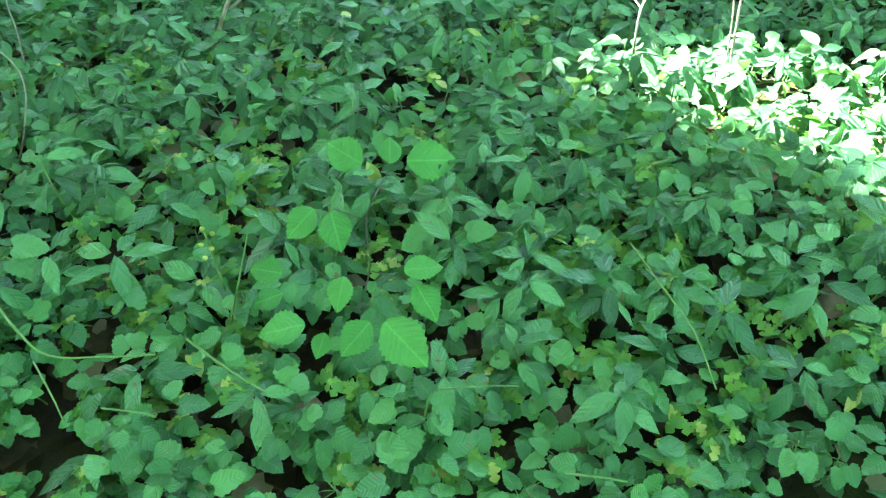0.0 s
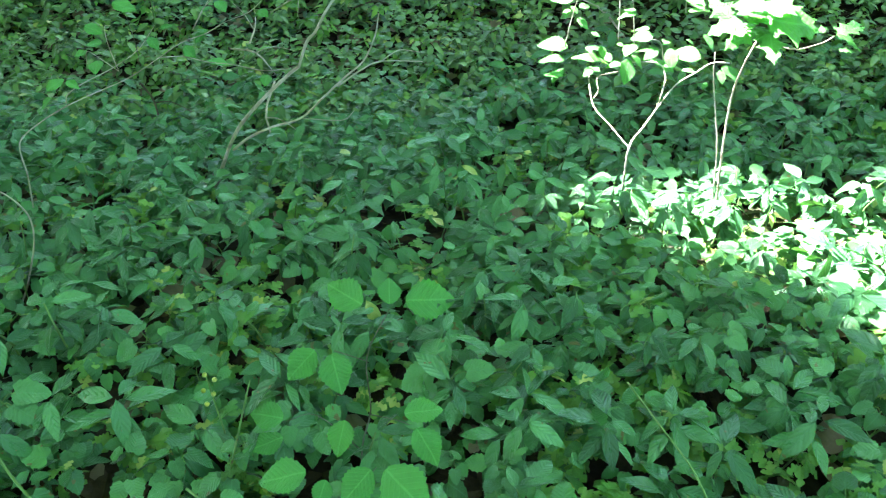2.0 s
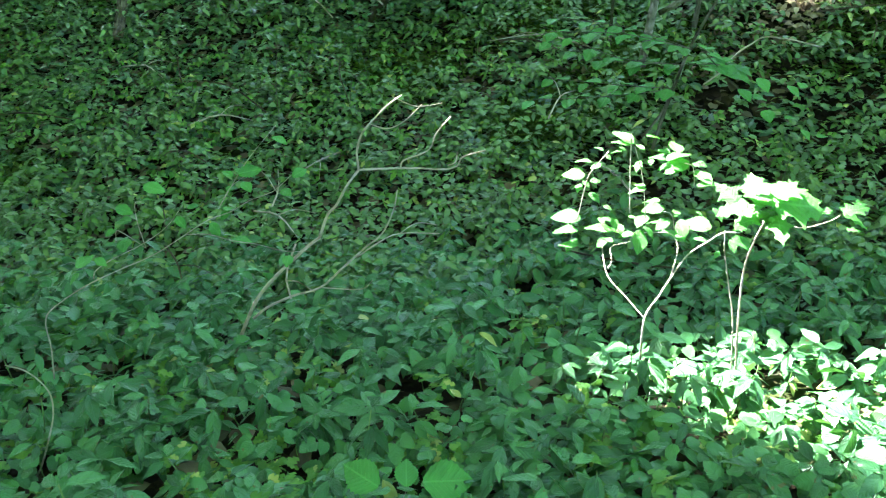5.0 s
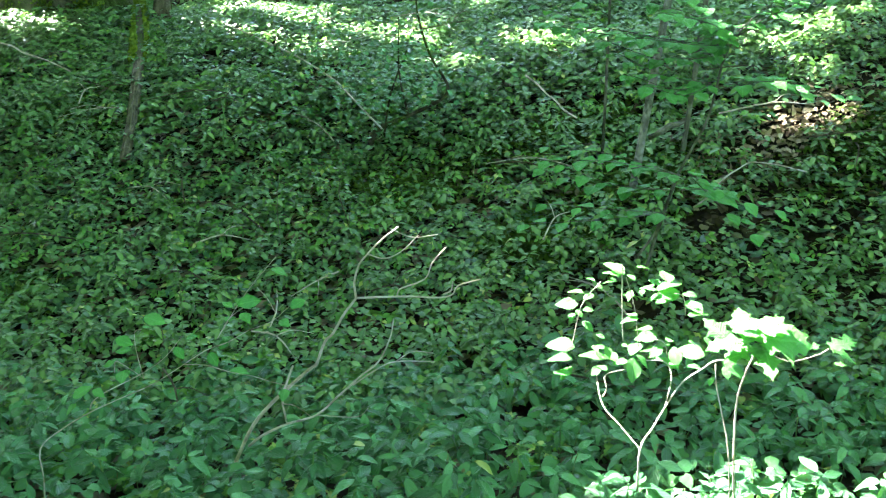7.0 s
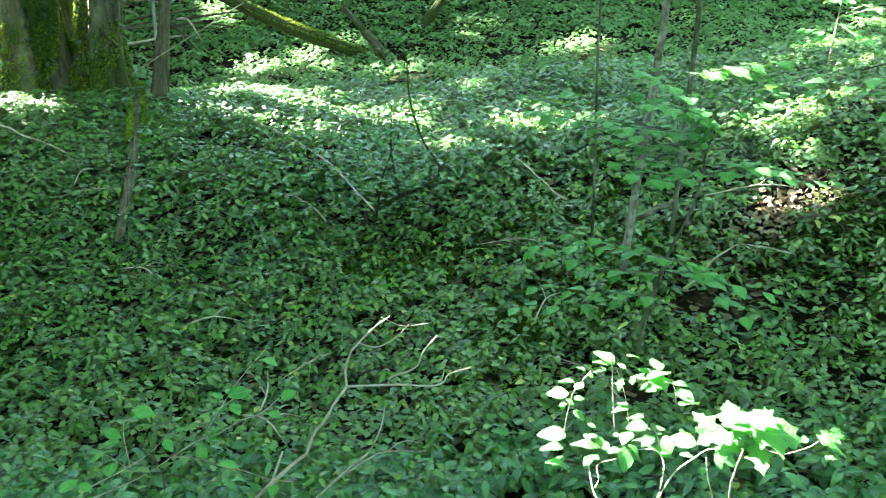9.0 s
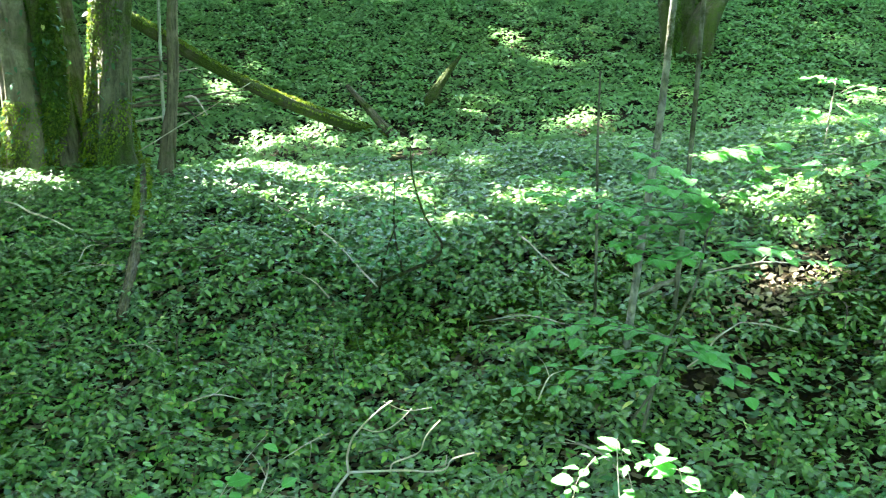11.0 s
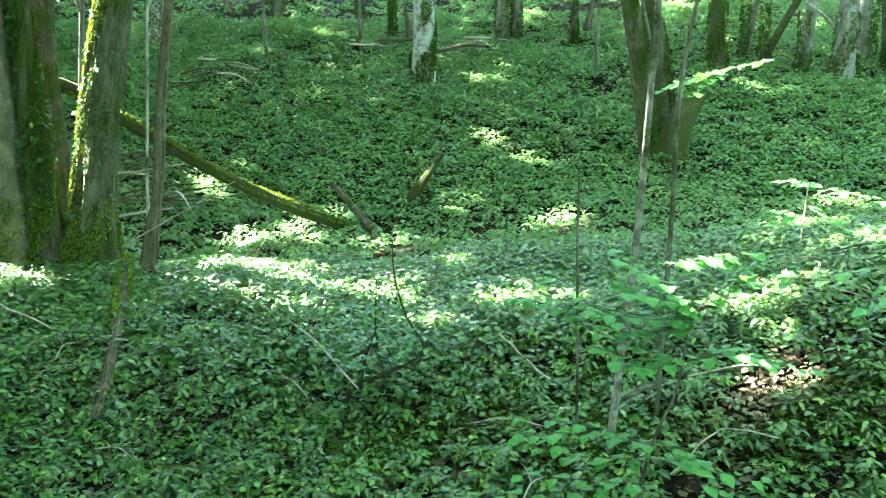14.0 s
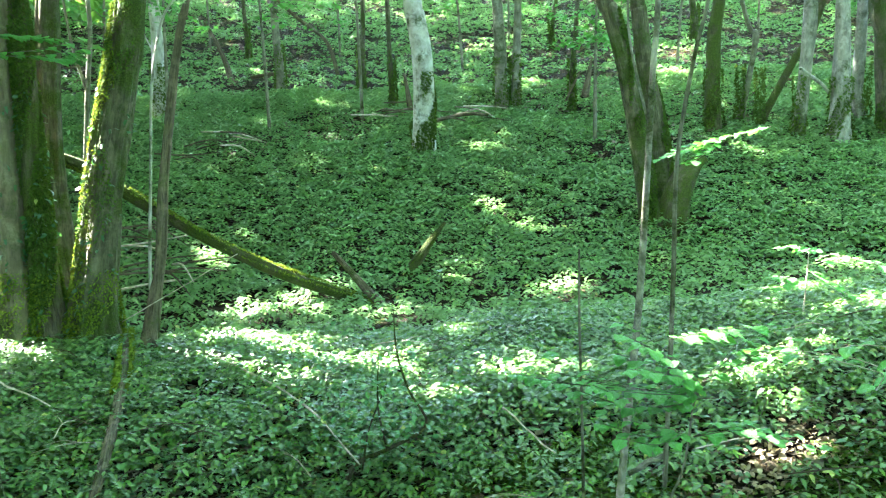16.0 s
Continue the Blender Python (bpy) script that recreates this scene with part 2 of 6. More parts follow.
# ---- the lie of the land ----
LAND_Y = np.array([-200, -4, 0, 0.7, 1.0, 1.5, 2.0, 2.6, 3.2, 3.7, 4.2, 4.6, 5.0, 5.6, 6.4, 7.2, 8.0, 8.6, 9.2, 10, 11.2, 12.3, 15.2, 17, 20, 26, 40, 80, 260])
LAND_Z = np.array([12, 0.25, 0.0, -0.06, -0.10, -0.25, -0.46, -0.70, -0.78, -0.70, -0.60, -0.45, -0.33, -0.25, -0.20, -0.25, -0.25, -0.17, 0.0, 0.29, 0.76, 1.18, 2.10, 2.45, 3.1, 4.9, 9.0, 20.0, 60.0])
RISE_Y = np.array([-200, 2.0, 3.0, 3.7, 4.6, 5.6, 6.5, 7.5, 9.0, 12.3, 16, 30, 260])
RISE = np.array([0.0, 0.0, 0.16, 0.36, 0.27, 0.13, 0.09, 0.07, 0.06, 0.04, 0.04, 0.03, 0.0])


def land(x, y):
    """Height of the ground: it falls into a hollow, climbs a bank and goes on up a wooded slope, its bank higher to the right."""
    x, y = np.asarray(x, float), np.asarray(y, float)
    z = 0
    r = 0
    for d, w in ((-0.25, 0.25), (0.0, 0.5), (0.25, 0.25)):
        z = z + w * np.interp(y + d, LAND_Y, LAND_Z)
        r = r + w * np.interp(y + d, RISE_Y, RISE)
    right = np.clip(0.5 * (x + np.sqrt(x * x + 0.3)), 0, 9)
    lumps = 0.035 * np.sin(2.3 * x + 1.3 * y) * np.sin(1.7 * y - 0.8 * x) + 0.02 * np.sin(5.1 * x + 2) * np.sin(4.3 * y)
    return z + r * right + lumps


def part(name, data, mat, parent=None, label=""):
    if isinstance(data, bmesh.types.BMesh):
        mesh = bpy.data.meshes.new(name)
        data.to_mesh(mesh)
        data.free()
    else:
        mesh = data
    if mat is not None and not mesh.materials:
        mesh.materials.append(mat)
    ob = new(name, mesh)
    if parent is not None:
        ob.parent = parent
        up, base = parent, Vector()
        while up is not None:
            base, up = base + up.location, up.parent
        ob.location = -base
    if label:
        tagged(ob, label)
    return ob


def raw_mesh(name, verts, tris, uvs=None, smooth=True):
    """A mesh of triangles from arrays; uvs run per vertex."""
    mesh = bpy.data.meshes.new(name)
    nv, nf = len(verts), len(tris)
    mesh.vertices.add(nv)
    mesh.vertices.foreach_set("co", np.ascontiguousarray(verts, np.float32).ravel())
    mesh.loops.add(nf * 3)
    mesh.loops.foreach_set("vertex_index", np.ascontiguousarray(tris, np.int32).ravel())
    mesh.polygons.add(nf)
    mesh.polygons.foreach_set("loop_start", np.arange(0, nf * 3, 3, dtype=np.int32))
    mesh.polygons.foreach_set("use_smooth", np.full(nf, smooth))
    if uvs is not None:
        layer = mesh.uv_layers.new(name="UVMap")
        layer.data.foreach_set("uv", np.ascontiguousarray(np.asarray(uvs)[np.asarray(tris).ravel()], np.float32).ravel())
    mesh.update(calc_edges=True)
    return mesh


# ---- leaves ----
def leaf_shape(kind, rows, cols, droop=0.25, fold=0.18, teeth=0.0, seed=0):
    """A leaf of length 1 along +y, face up: vertices, triangles and uvs. kind: lance, heart, egg, lobed or ivy."""
    rng = np.random.default_rng(seed)
    s = np.linspace(0, 1, rows + 1)
    if kind == "lance":
        half = 0.185 * np.sin(np.pi * s ** 0.82) ** 1.05
    elif kind == "oval":
        half = 0.27 * np.sin(np.pi * s ** 0.88) ** 0.8
    elif kind == "heart":
        half = 0.42 * np.clip(1 - ((s - 0.24) / 0.76) ** 2, 0, 1) ** 0.85
        half[0] = 0.22
    elif kind == "egg":
        half = 0.37 * np.sin(np.pi * s ** 0.84) ** 0.75 * (1 - 0.55 * np.clip(s - 0.55, 0, 1))
        half[0] = 0.06
    elif kind == "maple":
        half = np.interp(s, [0, 0.08, 0.2, 0.3, 0.42, 0.52, 0.64, 0.72, 0.84, 1], [0.05, 0.36, 0.25, 0.30, 0.54, 0.27, 0.19, 0.27, 0.10, 0])
    elif kind == "lobed":
        half = 0.40 * np.sin(np.pi * s ** 0.8) ** 0.6 * (0.34 + 0.66 * np.abs(np.cos(2.5 * np.pi * s)))
        half[0] = 0.03
    else:
        half = 0.46 * (1 - s) ** 0.6 * (0.72 + 0.28 * np.cos(3.4 * np.pi * s))
        half[0] = 0.25
    half[-1] = 0.004
    if teeth:
        half[1:-1] *= 1 + teeth * np.where(np.arange(1, rows) % 2, 1, -1)
    c = np.linspace(-1, 1, cols + 1)
    S, C = np.meshgrid(s, c, indexing="ij")
    X = half[:, None] * C
    bend = rng.uniform(-0.06, 0.06)
    X = X + bend * S * S
    back = -0.10 * np.abs(C) * (S < 1e-6) if kind in ("heart", "ivy") else 0 * C
    Z = fold * np.abs(C) * half[:, None] - droop * S * S + 0.02 * np.sin(9 * S + 4 * C + seed) - 0.12 * half[:, None] * C * C
    Y = S * (1 - 0.12 * droop) + back
    verts = np.stack([X, Y, Z], -1).reshape(-1, 3)
    uvs = np.stack([0.5 + 0.5 * C * (half[:, None] / half.max()), S], -1).reshape(-1, 2)
    tris = []
    w = cols + 1
    for i in range(rows):
        for j in range(cols):
            a, b, d, e = i * w + j, i * w + j + 1, (i + 1) * w + j, (i + 1) * w + j + 1
            if i == rows - 1:
                tris.append((a, b, d if j < cols / 2 else e))
                continue
            tris += [(a, b, e), (a, e, d)]
    return verts, np.array(tris), uvs


def turn(yaw, pitch, roll):
    """Rotation matrices for arrays of angles: a leaf along +y is rolled about its length, pitched up and turned about z."""
    yaw, pitch, roll = np.broadcast_arrays(yaw, pitch, roll)
    cy, sy, cp, sp, cr, sr = np.cos(yaw), np.sin(yaw), np.cos(pitch), np.sin(pitch), np.cos(roll), np.sin(roll)
    o, i = np.zeros_like(cy), np.ones_like(cy)
    rz = np.stack([np.stack([cy, -sy, o], -1), np.stack([sy, cy, o], -1), np.stack([o, o, i], -1)], -2)
    rx = np.stack([np.stack([i, o, o], -1), np.stack([o, cp, -sp], -1), np.stack([o, sp, cp], -1)], -2)
    ry = np.stack([np.stack([cr, o, sr], -1), np.stack([o, i, o], -1), np.stack([-sr, o, cr], -1)], -2)
    return rz @ rx @ ry


def swarm(shape, places, turns, sizes):
    """Many copies of one shape as arrays."""
    v, f, uv = shape
    n = len(places)
    verts = np.einsum("nij,kj->nki", turns * np.asarray(sizes)[:, None, None], v) + np.asarray(places)[:, None, :]
    tris = f[None] + (np.arange(n) * len(v))[:, None, None]
    return verts.reshape(-1, 3), tris.reshape(-1, 3), np.tile(uv, (n, 1))


def join(pieces):
    verts, tris, uvs, base = [], [], [], 0
    for v, f, uv in pieces:
        verts.append(v), tris.append(f + base), uvs.append(uv)
        base += len(v)
    return np.concatenate(verts), np.concatenate(tris), np.concatenate(uvs)


def trefoil(leaf, spread=1.0, side=0.8):
    """Three leaflets from one point as one shape."""
    pieces = []
    for yaw, size in ((0.0, 1.0), (spread, side), (-spread, side)):
        pieces.append(swarm(leaf, np.array([(0, 0.12, 0)]) if yaw == 0 else np.array([(0, 0.06, 0)]), turn(np.array([yaw]), np.array([-0.12]), np.array([0.3 * yaw])), [size * 0.85]))
    return join(pieces)


# a far leaf: two facets folded along the midrib
LEAF_TINY = (np.array([(0, 0, 0), (0.36, 0.42, 0.07), (0, 1, -0.22), (-0.36, 0.42, 0.07)], float), np.array([(0, 1, 2), (0, 2, 3)]), np.array([(0.5, 0), (1, 0.42), (0.5, 1), (0, 0.42)], float))


# ---- stems ----
def spline(points, steps):
    """A smooth line through points (x, y, z, radius)."""
    p = np.array(points, float)
    p = np.vstack([2 * p[0] - p[1], p, 2 * p[-1] - p[-2]])
    out = []
    for i in range(1, len(p) - 2):
        for t in np.linspace(0, 1, steps, endpoint=False):
            a, b, c, d = p[i - 1:i + 3]
            out.append(0.5 * (2 * b + (c - a) * t + (2 * a - 5 * b + 4 * c - d) * t * t + (3 * b - a - 3 * c + d) * t ** 3))
    out.append(p[-2])
    return np.array(out)


def tube(points, sides=8, steps=5, rough=0.0, seed=0, flare=0.0, ends=True, flutes=0.0):
    """A tapered stem along points (x, y, z, radius): vertices, triangles, uvs. rough: uneven bark; flare: buttressed foot."""
    line = spline(points, steps)
    c, r = line[:, :3], np.maximum(line[:, 3], 0.0006)
    along = np.gradient(c, axis=0)
    along /= np.linalg.norm(along, axis=1)[:, None]
    ref = np.array([0.0, 1.0, 0.0]) if abs(along[0][1]) < 0.8 else np.array([1.0, 0.0, 0.0])
    side = np.cross(along, ref)
    side /= np.linalg.norm(side, axis=1)[:, None]
    up = np.cross(along, side)
    a = np.linspace(0, 2 * np.pi, sides, endpoint=False)
    run = np.concatenate([[0], np.cumsum(np.linalg.norm(np.diff(c, axis=0), axis=1))])
    A, L = np.meshgrid(a, run)
    bark = 1 + rough * (np.sin(3 * A + seed + 0.9 * L) * 0.5 + np.sin(7 * A + 2 * seed - 2.1 * L) * 0.35 + np.sin(5 * A + 6 * L + seed) * 0.3)
    if flutes:
        bark = bark - flutes * np.abs(np.sin(2.5 * A + seed + 0.35 * L)) ** 3 - 0.5 * flutes * np.abs(np.sin(4 * A - 0.5 * L + 2 * seed)) ** 6 + 0.3 * flutes * np.sin(11 * A + 3 * np.sin(2 * L))
    if flare:
        bark = bark + flare * np.exp(-L / 0.24) * (0.6 + 0.6 * np.maximum(0, np.sin(4 * A + seed)))
    rad = r[:, None] * bark
    verts = c[:, None] + side[:, None] * (np.cos(A) * rad)[..., None] + up[:, None] * (np.sin(A) * rad)[..., None]
    verts = verts.reshape(-1, 3)
    uvs = np.stack([A / (2 * np.pi), L], -1).reshape(-1, 2)
    n, tris = len(c), []
    i, j = np.meshgrid(np.arange(n - 1), np.arange(sides), indexing="ij")
    k = (j + 1) % sides
    p, q, s, t = i * sides + j, i * sides + k, (i + 1) * sides + j, (i + 1) * sides + k
    tris = np.concatenate([np.stack([p, q, t], -1).reshape(-1, 3), np.stack([p, t, s], -1).reshape(-1, 3)])
    if ends:
        tip = len(verts)
        verts = np.vstack([verts, c[-1] + along[-1] * r[-1] * 0.3, c[0] - along[0] * r[0] * 0.3])
        uvs = np.vstack([uvs, [0.5, run[-1]], [0.5, 0]])
        last = (n - 1) * sides
        jj = np.arange(sides)
        tris = np.concatenate([tris, np.stack([last + jj, last + (jj + 1) % sides, np.full(sides, tip)], -1),
                               np.stack([(jj + 1) % sides, jj, np.full(sides, tip + 1)], -1)])
    return verts, tris, uvs


def stem_part(name, points, mat, parent, label="", **how):
    return part(name, raw_mesh(name, *tube(points, **how)), mat, parent, label)


def thing(name, label, category, group="", at=(0, 0, 0)):
    ob = new(name)
    ob.location = at
    ob.empty_display_size = 0.05
    return tagged(ob, label, category, group)


# ---- ground ----
def ground_sheet():
    near_y = np.concatenate([np.geomspace(200, 4, 14)[:-1] * -1, np.arange(-4, -0.5, 0.5), np.arange(-0.5, 9, 0.09), np.arange(9, 20, 0.25), np.arange(20, 44, 1.2), np.geomspace(44, 260, 16)])
    side = np.concatenate([np.arange(0, 4.5, 0.1), np.arange(4.5, 12, 0.4), np.geomspace(12, 240, 18)])
    near_x = np.concatenate([-side[:0:-1], side])
    X, Y = np.meshgrid(near_x, near_y)
    rng = np.random.default_rng(5)
    Z = land(X, Y) + np.where((Y > -1) & (Y < 20), rng.normal(0, 0.008, X.shape), 0)
    verts = np.stack([X, Y, Z], -1).reshape(-1, 3)
    h, w = X.shape
    i, j = np.meshgrid(np.arange(h - 1), np.arange(w - 1), indexing="ij")
    a = i * w + j
    tris = np.concatenate([np.stack([a, a + 1, a + w + 1], -1).reshape(-1, 3), np.stack([a, a + w + 1, a + w], -1).reshape(-1, 3)])
    ob = part("ground", raw_mesh("ground", verts, tris), SOIL)
    tagged(ob, "dark woodland soil with brown leaf litter and moss", "ground", kind="structure")


ground_sheet()


# ---- the herb layer ----
def wedge(rng, count, y0, y1, spread=0.60, extra=0.6):
    """Random places on the ground in the strip between y0 and y1."""
    y = np.sqrt(rng.uniform((y0 + 1) ** 2, (y1 + 1) ** 2, count * 2)) - 1
    x = rng.uniform(-1, 1, count * 2) * (spread * y1 + extra)
    keep = np.abs(x) < spread * y + extra
    return x[keep][:count], y[keep][:count]


def plants(rng, x, y, shape, leaves, height, length, reach=0.35, pitch=(-0.55, 0.15), tiers=1, wild=0.2):
    """Leaf arrays for plants standing at x, y."""
    n = len(x)
    z = land(x, y)
    h = rng.uniform(*height, n)
    yaw0 = rng.uniform(0, 6.28, n)
    lean = rng.normal(0, 0.02, (n, 2))
    pieces = []
    for k in range(leaves):
        yaw = yaw0 + k * 2.4 + rng.normal(0, 0.25, n)
        tier = 1 - 0.55 * (k % max(1, tiers)) / max(1, tiers)
        size = rng.uniform(*length, n) * (0.8 + 0.2 * tier)
        off = size * reach
        px = x - np.sin(yaw) * off + lean[:, 0]
        py = y + np.cos(yaw) * off + lean[:, 1]
        pz = z + h * tier * rng.uniform(0.9, 1.05, n)
        turns = turn(yaw, rng.uniform(pitch[0], pitch[1], n), rng.normal(0, wild, n))
        pieces.append(swarm(shape, np.stack([px, py, pz], -1), turns, size))
    return join(pieces)


def herb_layer(name, label, mat, pieces):
    ob = part(name, raw_mesh(name, *join(pieces)), mat)
    return tagged(ob, label, "plants", kind="stuff")


LANCE = [leaf_shape("lance", 8, 4, d, 0.38, 0.03, s) for s, d in enumerate((0.22, 0.35, 0.12))]
HEART = [leaf_shape("heart", 13, 4, d, 0.26, 0.075, s) for s, d in enumerate((0.20, 0.32))]
LANCE_LOW = [leaf_shape("lance", 6, 2, d, 0.38, 0.0, s) for s, d in enumerate((0.22, 0.35, 0.12))]
HEART_LOW = [leaf_shape("heart", 9, 2, d, 0.26, 0.07, s) for s, d in enumerate((0.20, 0.32))]
EGG = [leaf_shape("egg", 19, 4, d, 0.24, 0.07, s) for s, d in enumerate((0.16, 0.28))]
MAPLE = [leaf_shape("maple", 22, 4, d, 0.12, 0.03, s) for s, d in enumerate((0.14, 0.26))]
LOBE = [trefoil(leaf_shape("lobed", 10, 2, d, 0.2, 0.0, s)) for s, d in enumerate((0.18, 0.30))]
LANCE_MID = leaf_shape("lance", 4, 2, 0.30, 0.38)
OVAL_MID = leaf_shape("oval", 3, 2, 0.28, 0.34)
HEART_MID = leaf_shape("heart", 3, 2, 0.16, 0.24)
LOBE_MID = trefoil(leaf_shape("oval", 2, 2, 0.2, 0.2), 1.1, 0.85)
IVY_MID = leaf_shape("ivy", 4, 2, 0.18, 0.12)
LEAF_FAR = leaf_shape("egg", 2, 2, 0.18, 0.28)


def build_herbs():
    rng = np.random.default_rng(11)
    near, near2, near3 = [], [], []
    for shape in LANCE_LOW:
        x, y = wedge(rng, 180, 0.5, 2.7)
        near.append(plants(rng, x, y, shape, 8, (0.08, 0.17), (0.05, 0.088), 0.10, (-0.7, 0.2), 2, 0.35))
    for shape in HEART_LOW:
        x, y = wedge(rng, 470, 0.1, 2.7)
        near2.append(plants(rng, x, y, shape, 6, (0.03, 0.13), (0.028, 0.048), 0.6, (-0.6, 0.3), 3, 0.4))
    x, y = wedge(rng, 460, 0.1, 1.35)
    near2.append(plants(rng, x, y, HEART_LOW[0], 6, (0.02, 0.12), (0.026, 0.046), 0.6, (-0.6, 0.3), 3, 0.4))
    x, y = wedge(rng, 130, 0.1, 1.35)
    near3.append(plants(rng, x, y, LOBE[0], 7, (0.02, 0.10), (0.028, 0.045), 0.4, (-0.5, 0.3), 3))
    for shape in LOBE:
        x, y = wedge(rng, 110, 0.1, 2.5)
        near3.append(plants(rng, x, y, shape, 6, (0.03, 0.10), (0.03, 0.05), 0.3, (-0.4, 0.3), 2))
    herb_layer("dogs_mercury_carpet", "dense carpet of dark green lance-leaved woodland herbs", MERCURY, near)
    herb_layer("nettle_carpet", "low heart-leaved green herbs covering the soil", NETTLE, near2)
    herb_layer("lobed_herb_carpet", "light green lobed-leaved herbs close to the soil", LOBED, near3)
    mid, mid2, mid3 = [], [], []
    x, y = wedge(rng, 3700, 2.3, 5.2)
    x2, y2 = wedge(rng, 3600, 4.7, 7.0)
    x, y = np.concatenate([x, x2]), np.concatenate([y, y2])
    keep = bare_bank(x, y, rng)
    x, y = x[keep], y[keep]
    low = y < 4.7
    first = low & (rng.uniform(0, 1, len(x)) < 0.4)
    mid.append(plants(rng, x[first], y[first], LANCE_MID, 8, (0.05, 0.17), (0.042, 0.072), 0.12, (-0.45, 0.2), 2, 0.28))
    rest = low & ~first
    mid.append(plants(rng, x[rest], y[rest], OVAL_MID, 8, (0.04, 0.16), (0.030, 0.055), 0.25, (-0.4, 0.2), 2, 0.28))
    mid.append(plants(rng, x[~low], y[~low], OVAL_MID, 7, (0.04, 0.15), (0.042, 0.072), 0.15, (-0.35, 0.2), 2, 0.25))
    x, y = wedge(rng, 9000, 2.3, 6.9)
    keep = bare_bank(x, y, rng)
    high = keep & (y > 4.4)
    keep &= y <= 4.4
    mid2.append(plants(rng, x[high], y[high], LEAF_FAR, 6, (0.03, 0.14), (0.030, 0.058), 0.5, (-0.35, 0.25), 2, 0.25))
    mid2.append(plants(rng, x[keep], y[keep], HEART_MID, 6, (0.03, 0.13), (0.020, 0.040), 0.5, (-0.4, 0.25), 2, 0.3))
    x, y = wedge(rng, 3600, 2.4, 6.9)
    keep = bare_bank(x, y, rng)
    mid3.append(plants(rng, x[keep], y[keep], LOBE_MID, 4, (0.03, 0.13), (0.035, 0.065), 0.4, (-0.3, 0.15), 2, 0.2))
    herb_layer("hollow_herbs", "dark green lance-leaved herbs filling the hollow and its bank", HOLLOW, mid)
    herb_layer("bank_herbs", "small round-leaved green herbs on the bank", BANK, mid2)
    herb_layer("lobed_bank_herbs", "lighter lobed-leaved herbs scattered over the bank", LOBED, mid3)
    x, y = wedge(rng, 2300, 3.2, 6.2)
    keep = bare_bank(x, y, rng)
    x, y = x[keep], y[keep]
    ivy = plants(rng, x, y, IVY_MID, 5, (0.015, 0.07), (0.035, 0.065), 0.5, (-0.3, 0.2), 1)
    herb_layer("creeping_ivy", "dark glossy ivy creeping over the bank", IVY, [ivy])
    spots = [(-0.25, 4.13, 0.298, 0.179), (0.92, 3.82, 0.242, 0.194), (2.05, 3.58, 0.478, 0.143), (-2.3, 3.4, 0.35, 0.2), (0.44, 3.54, 0.246, 0.148), (-2.4, 5, 0.3, 0.2), (0.59, 4.31, 0.391, 0.147)]
    x = np.concatenate([rng.normal(cx, a * 0.6, 1300) for cx, cy, a, b in spots])
    y = np.concatenate([rng.normal(cy, b * 0.6, 1300) for cx, cy, a, b in spots])
    herb_layer("ground_moss", "olive green moss cushions on the bank", MOSS, [plants(rng, x, y, LEAF_TINY, 3, (0.01, 0.06), (0.015, 0.035), 0.2, (-0.2, 0.9), 1)])
    x, y = wedge(rng, 5200, 0.1, 6.2)
    x2, y2 = wedge(rng, 4200, 3.3, 5.2)
    x, y = np.concatenate([x, x2]), np.concatenate([y, y2])
    dead = plants(rng, x, y, HEART_MID, 1, (0.002, 0.03), (0.03, 0.07), 0.0, (-0.25, 0.25), 1)
    lx, ly = rng.normal(1.66, 0.26, 700), rng.normal(3.80, 0.13, 700)
    pale = plants(rng, lx, ly, OVAL_MID, 1, (0.01, 0.06), (0.02, 0.05), 0.0, (-0.6, 0.6), 1, 0.6)
    herb_layer("pale_litter", "tan fallen leaves heaped on the bank, colour paled for the sun spot", SUNLIT_LITTER, [pale])
    herb_layer("leaf_litter", "brown fallen leaves lying on the soil", LITTER, [dead])
    # one even carpet from behind the bank to the foot of the slope
    x, y = wedge(rng, 60000, 6.6, 15.5)
    tall = 0.5 + 0.5 * np.sin(1.9 * x + 1.3 * np.sin(1.1 * y)) * np.sin(1.6 * y + 0.9 * np.sin(1.4 * x))
    keep = rng.uniform(0, 1, len(x)) < (0.72 + 0.28 * tall) * np.where((y > 11.5) & (patches(x, y) > np.where(x > 2, 0.2, 0.55)), 0.45, 1.0)
    x, y = x[keep], y[keep]
    near = y < 8.6
    thinned = near & (rng.uniform(0, 1, len(x)) < 0.5)
    carpet = [plants(rng, x[thinned], y[thinned], OVAL_MID, 6, (0.05, 0.13), (0.048, 0.080), 0.2, (-0.3, 0.15), 2, 0.18)]
    x, y = x[~near], y[~near]
    carpet += [plants(rng, x[k::3], y[k::3], LEAF_TINY, 6, (0.05 + 0.015 * k, 0.10 + 0.02 * k), (0.036 + 0.009 * k, 0.056 + 0.013 * k), 0.25, (-0.25, 0.10), 2, 0.12) for k in range(3)]
    herb_layer("meadow_herbs", "even green herb carpet under the trees", MEADOW, carpet)
    lx, ly = rng.uniform(-9, 13, 16000), rng.uniform(11.5, 28, 16000)
    litter = patches(lx, ly) > np.where(lx > 2, 0.0, 0.55)
    fallen = plants(rng, lx[litter], ly[litter], LEAF_TINY, 1, (0.03, 0.12), (0.07, 0.13), 0.0, (-0.3, 0.3), 1)
    herb_layer("slope_litter", "brown fallen leaves on the slope between the trees", LITTER, [fallen])
    x, y = wedge(rng, 36000, 15.2, 36)
    keep = rng.uniform(0, 1, len(x)) < np.where(patches(x, y) > np.where(x > 2, 0.0, 0.55), 0.25, 0.85)
    x, y = x[keep], y[keep]
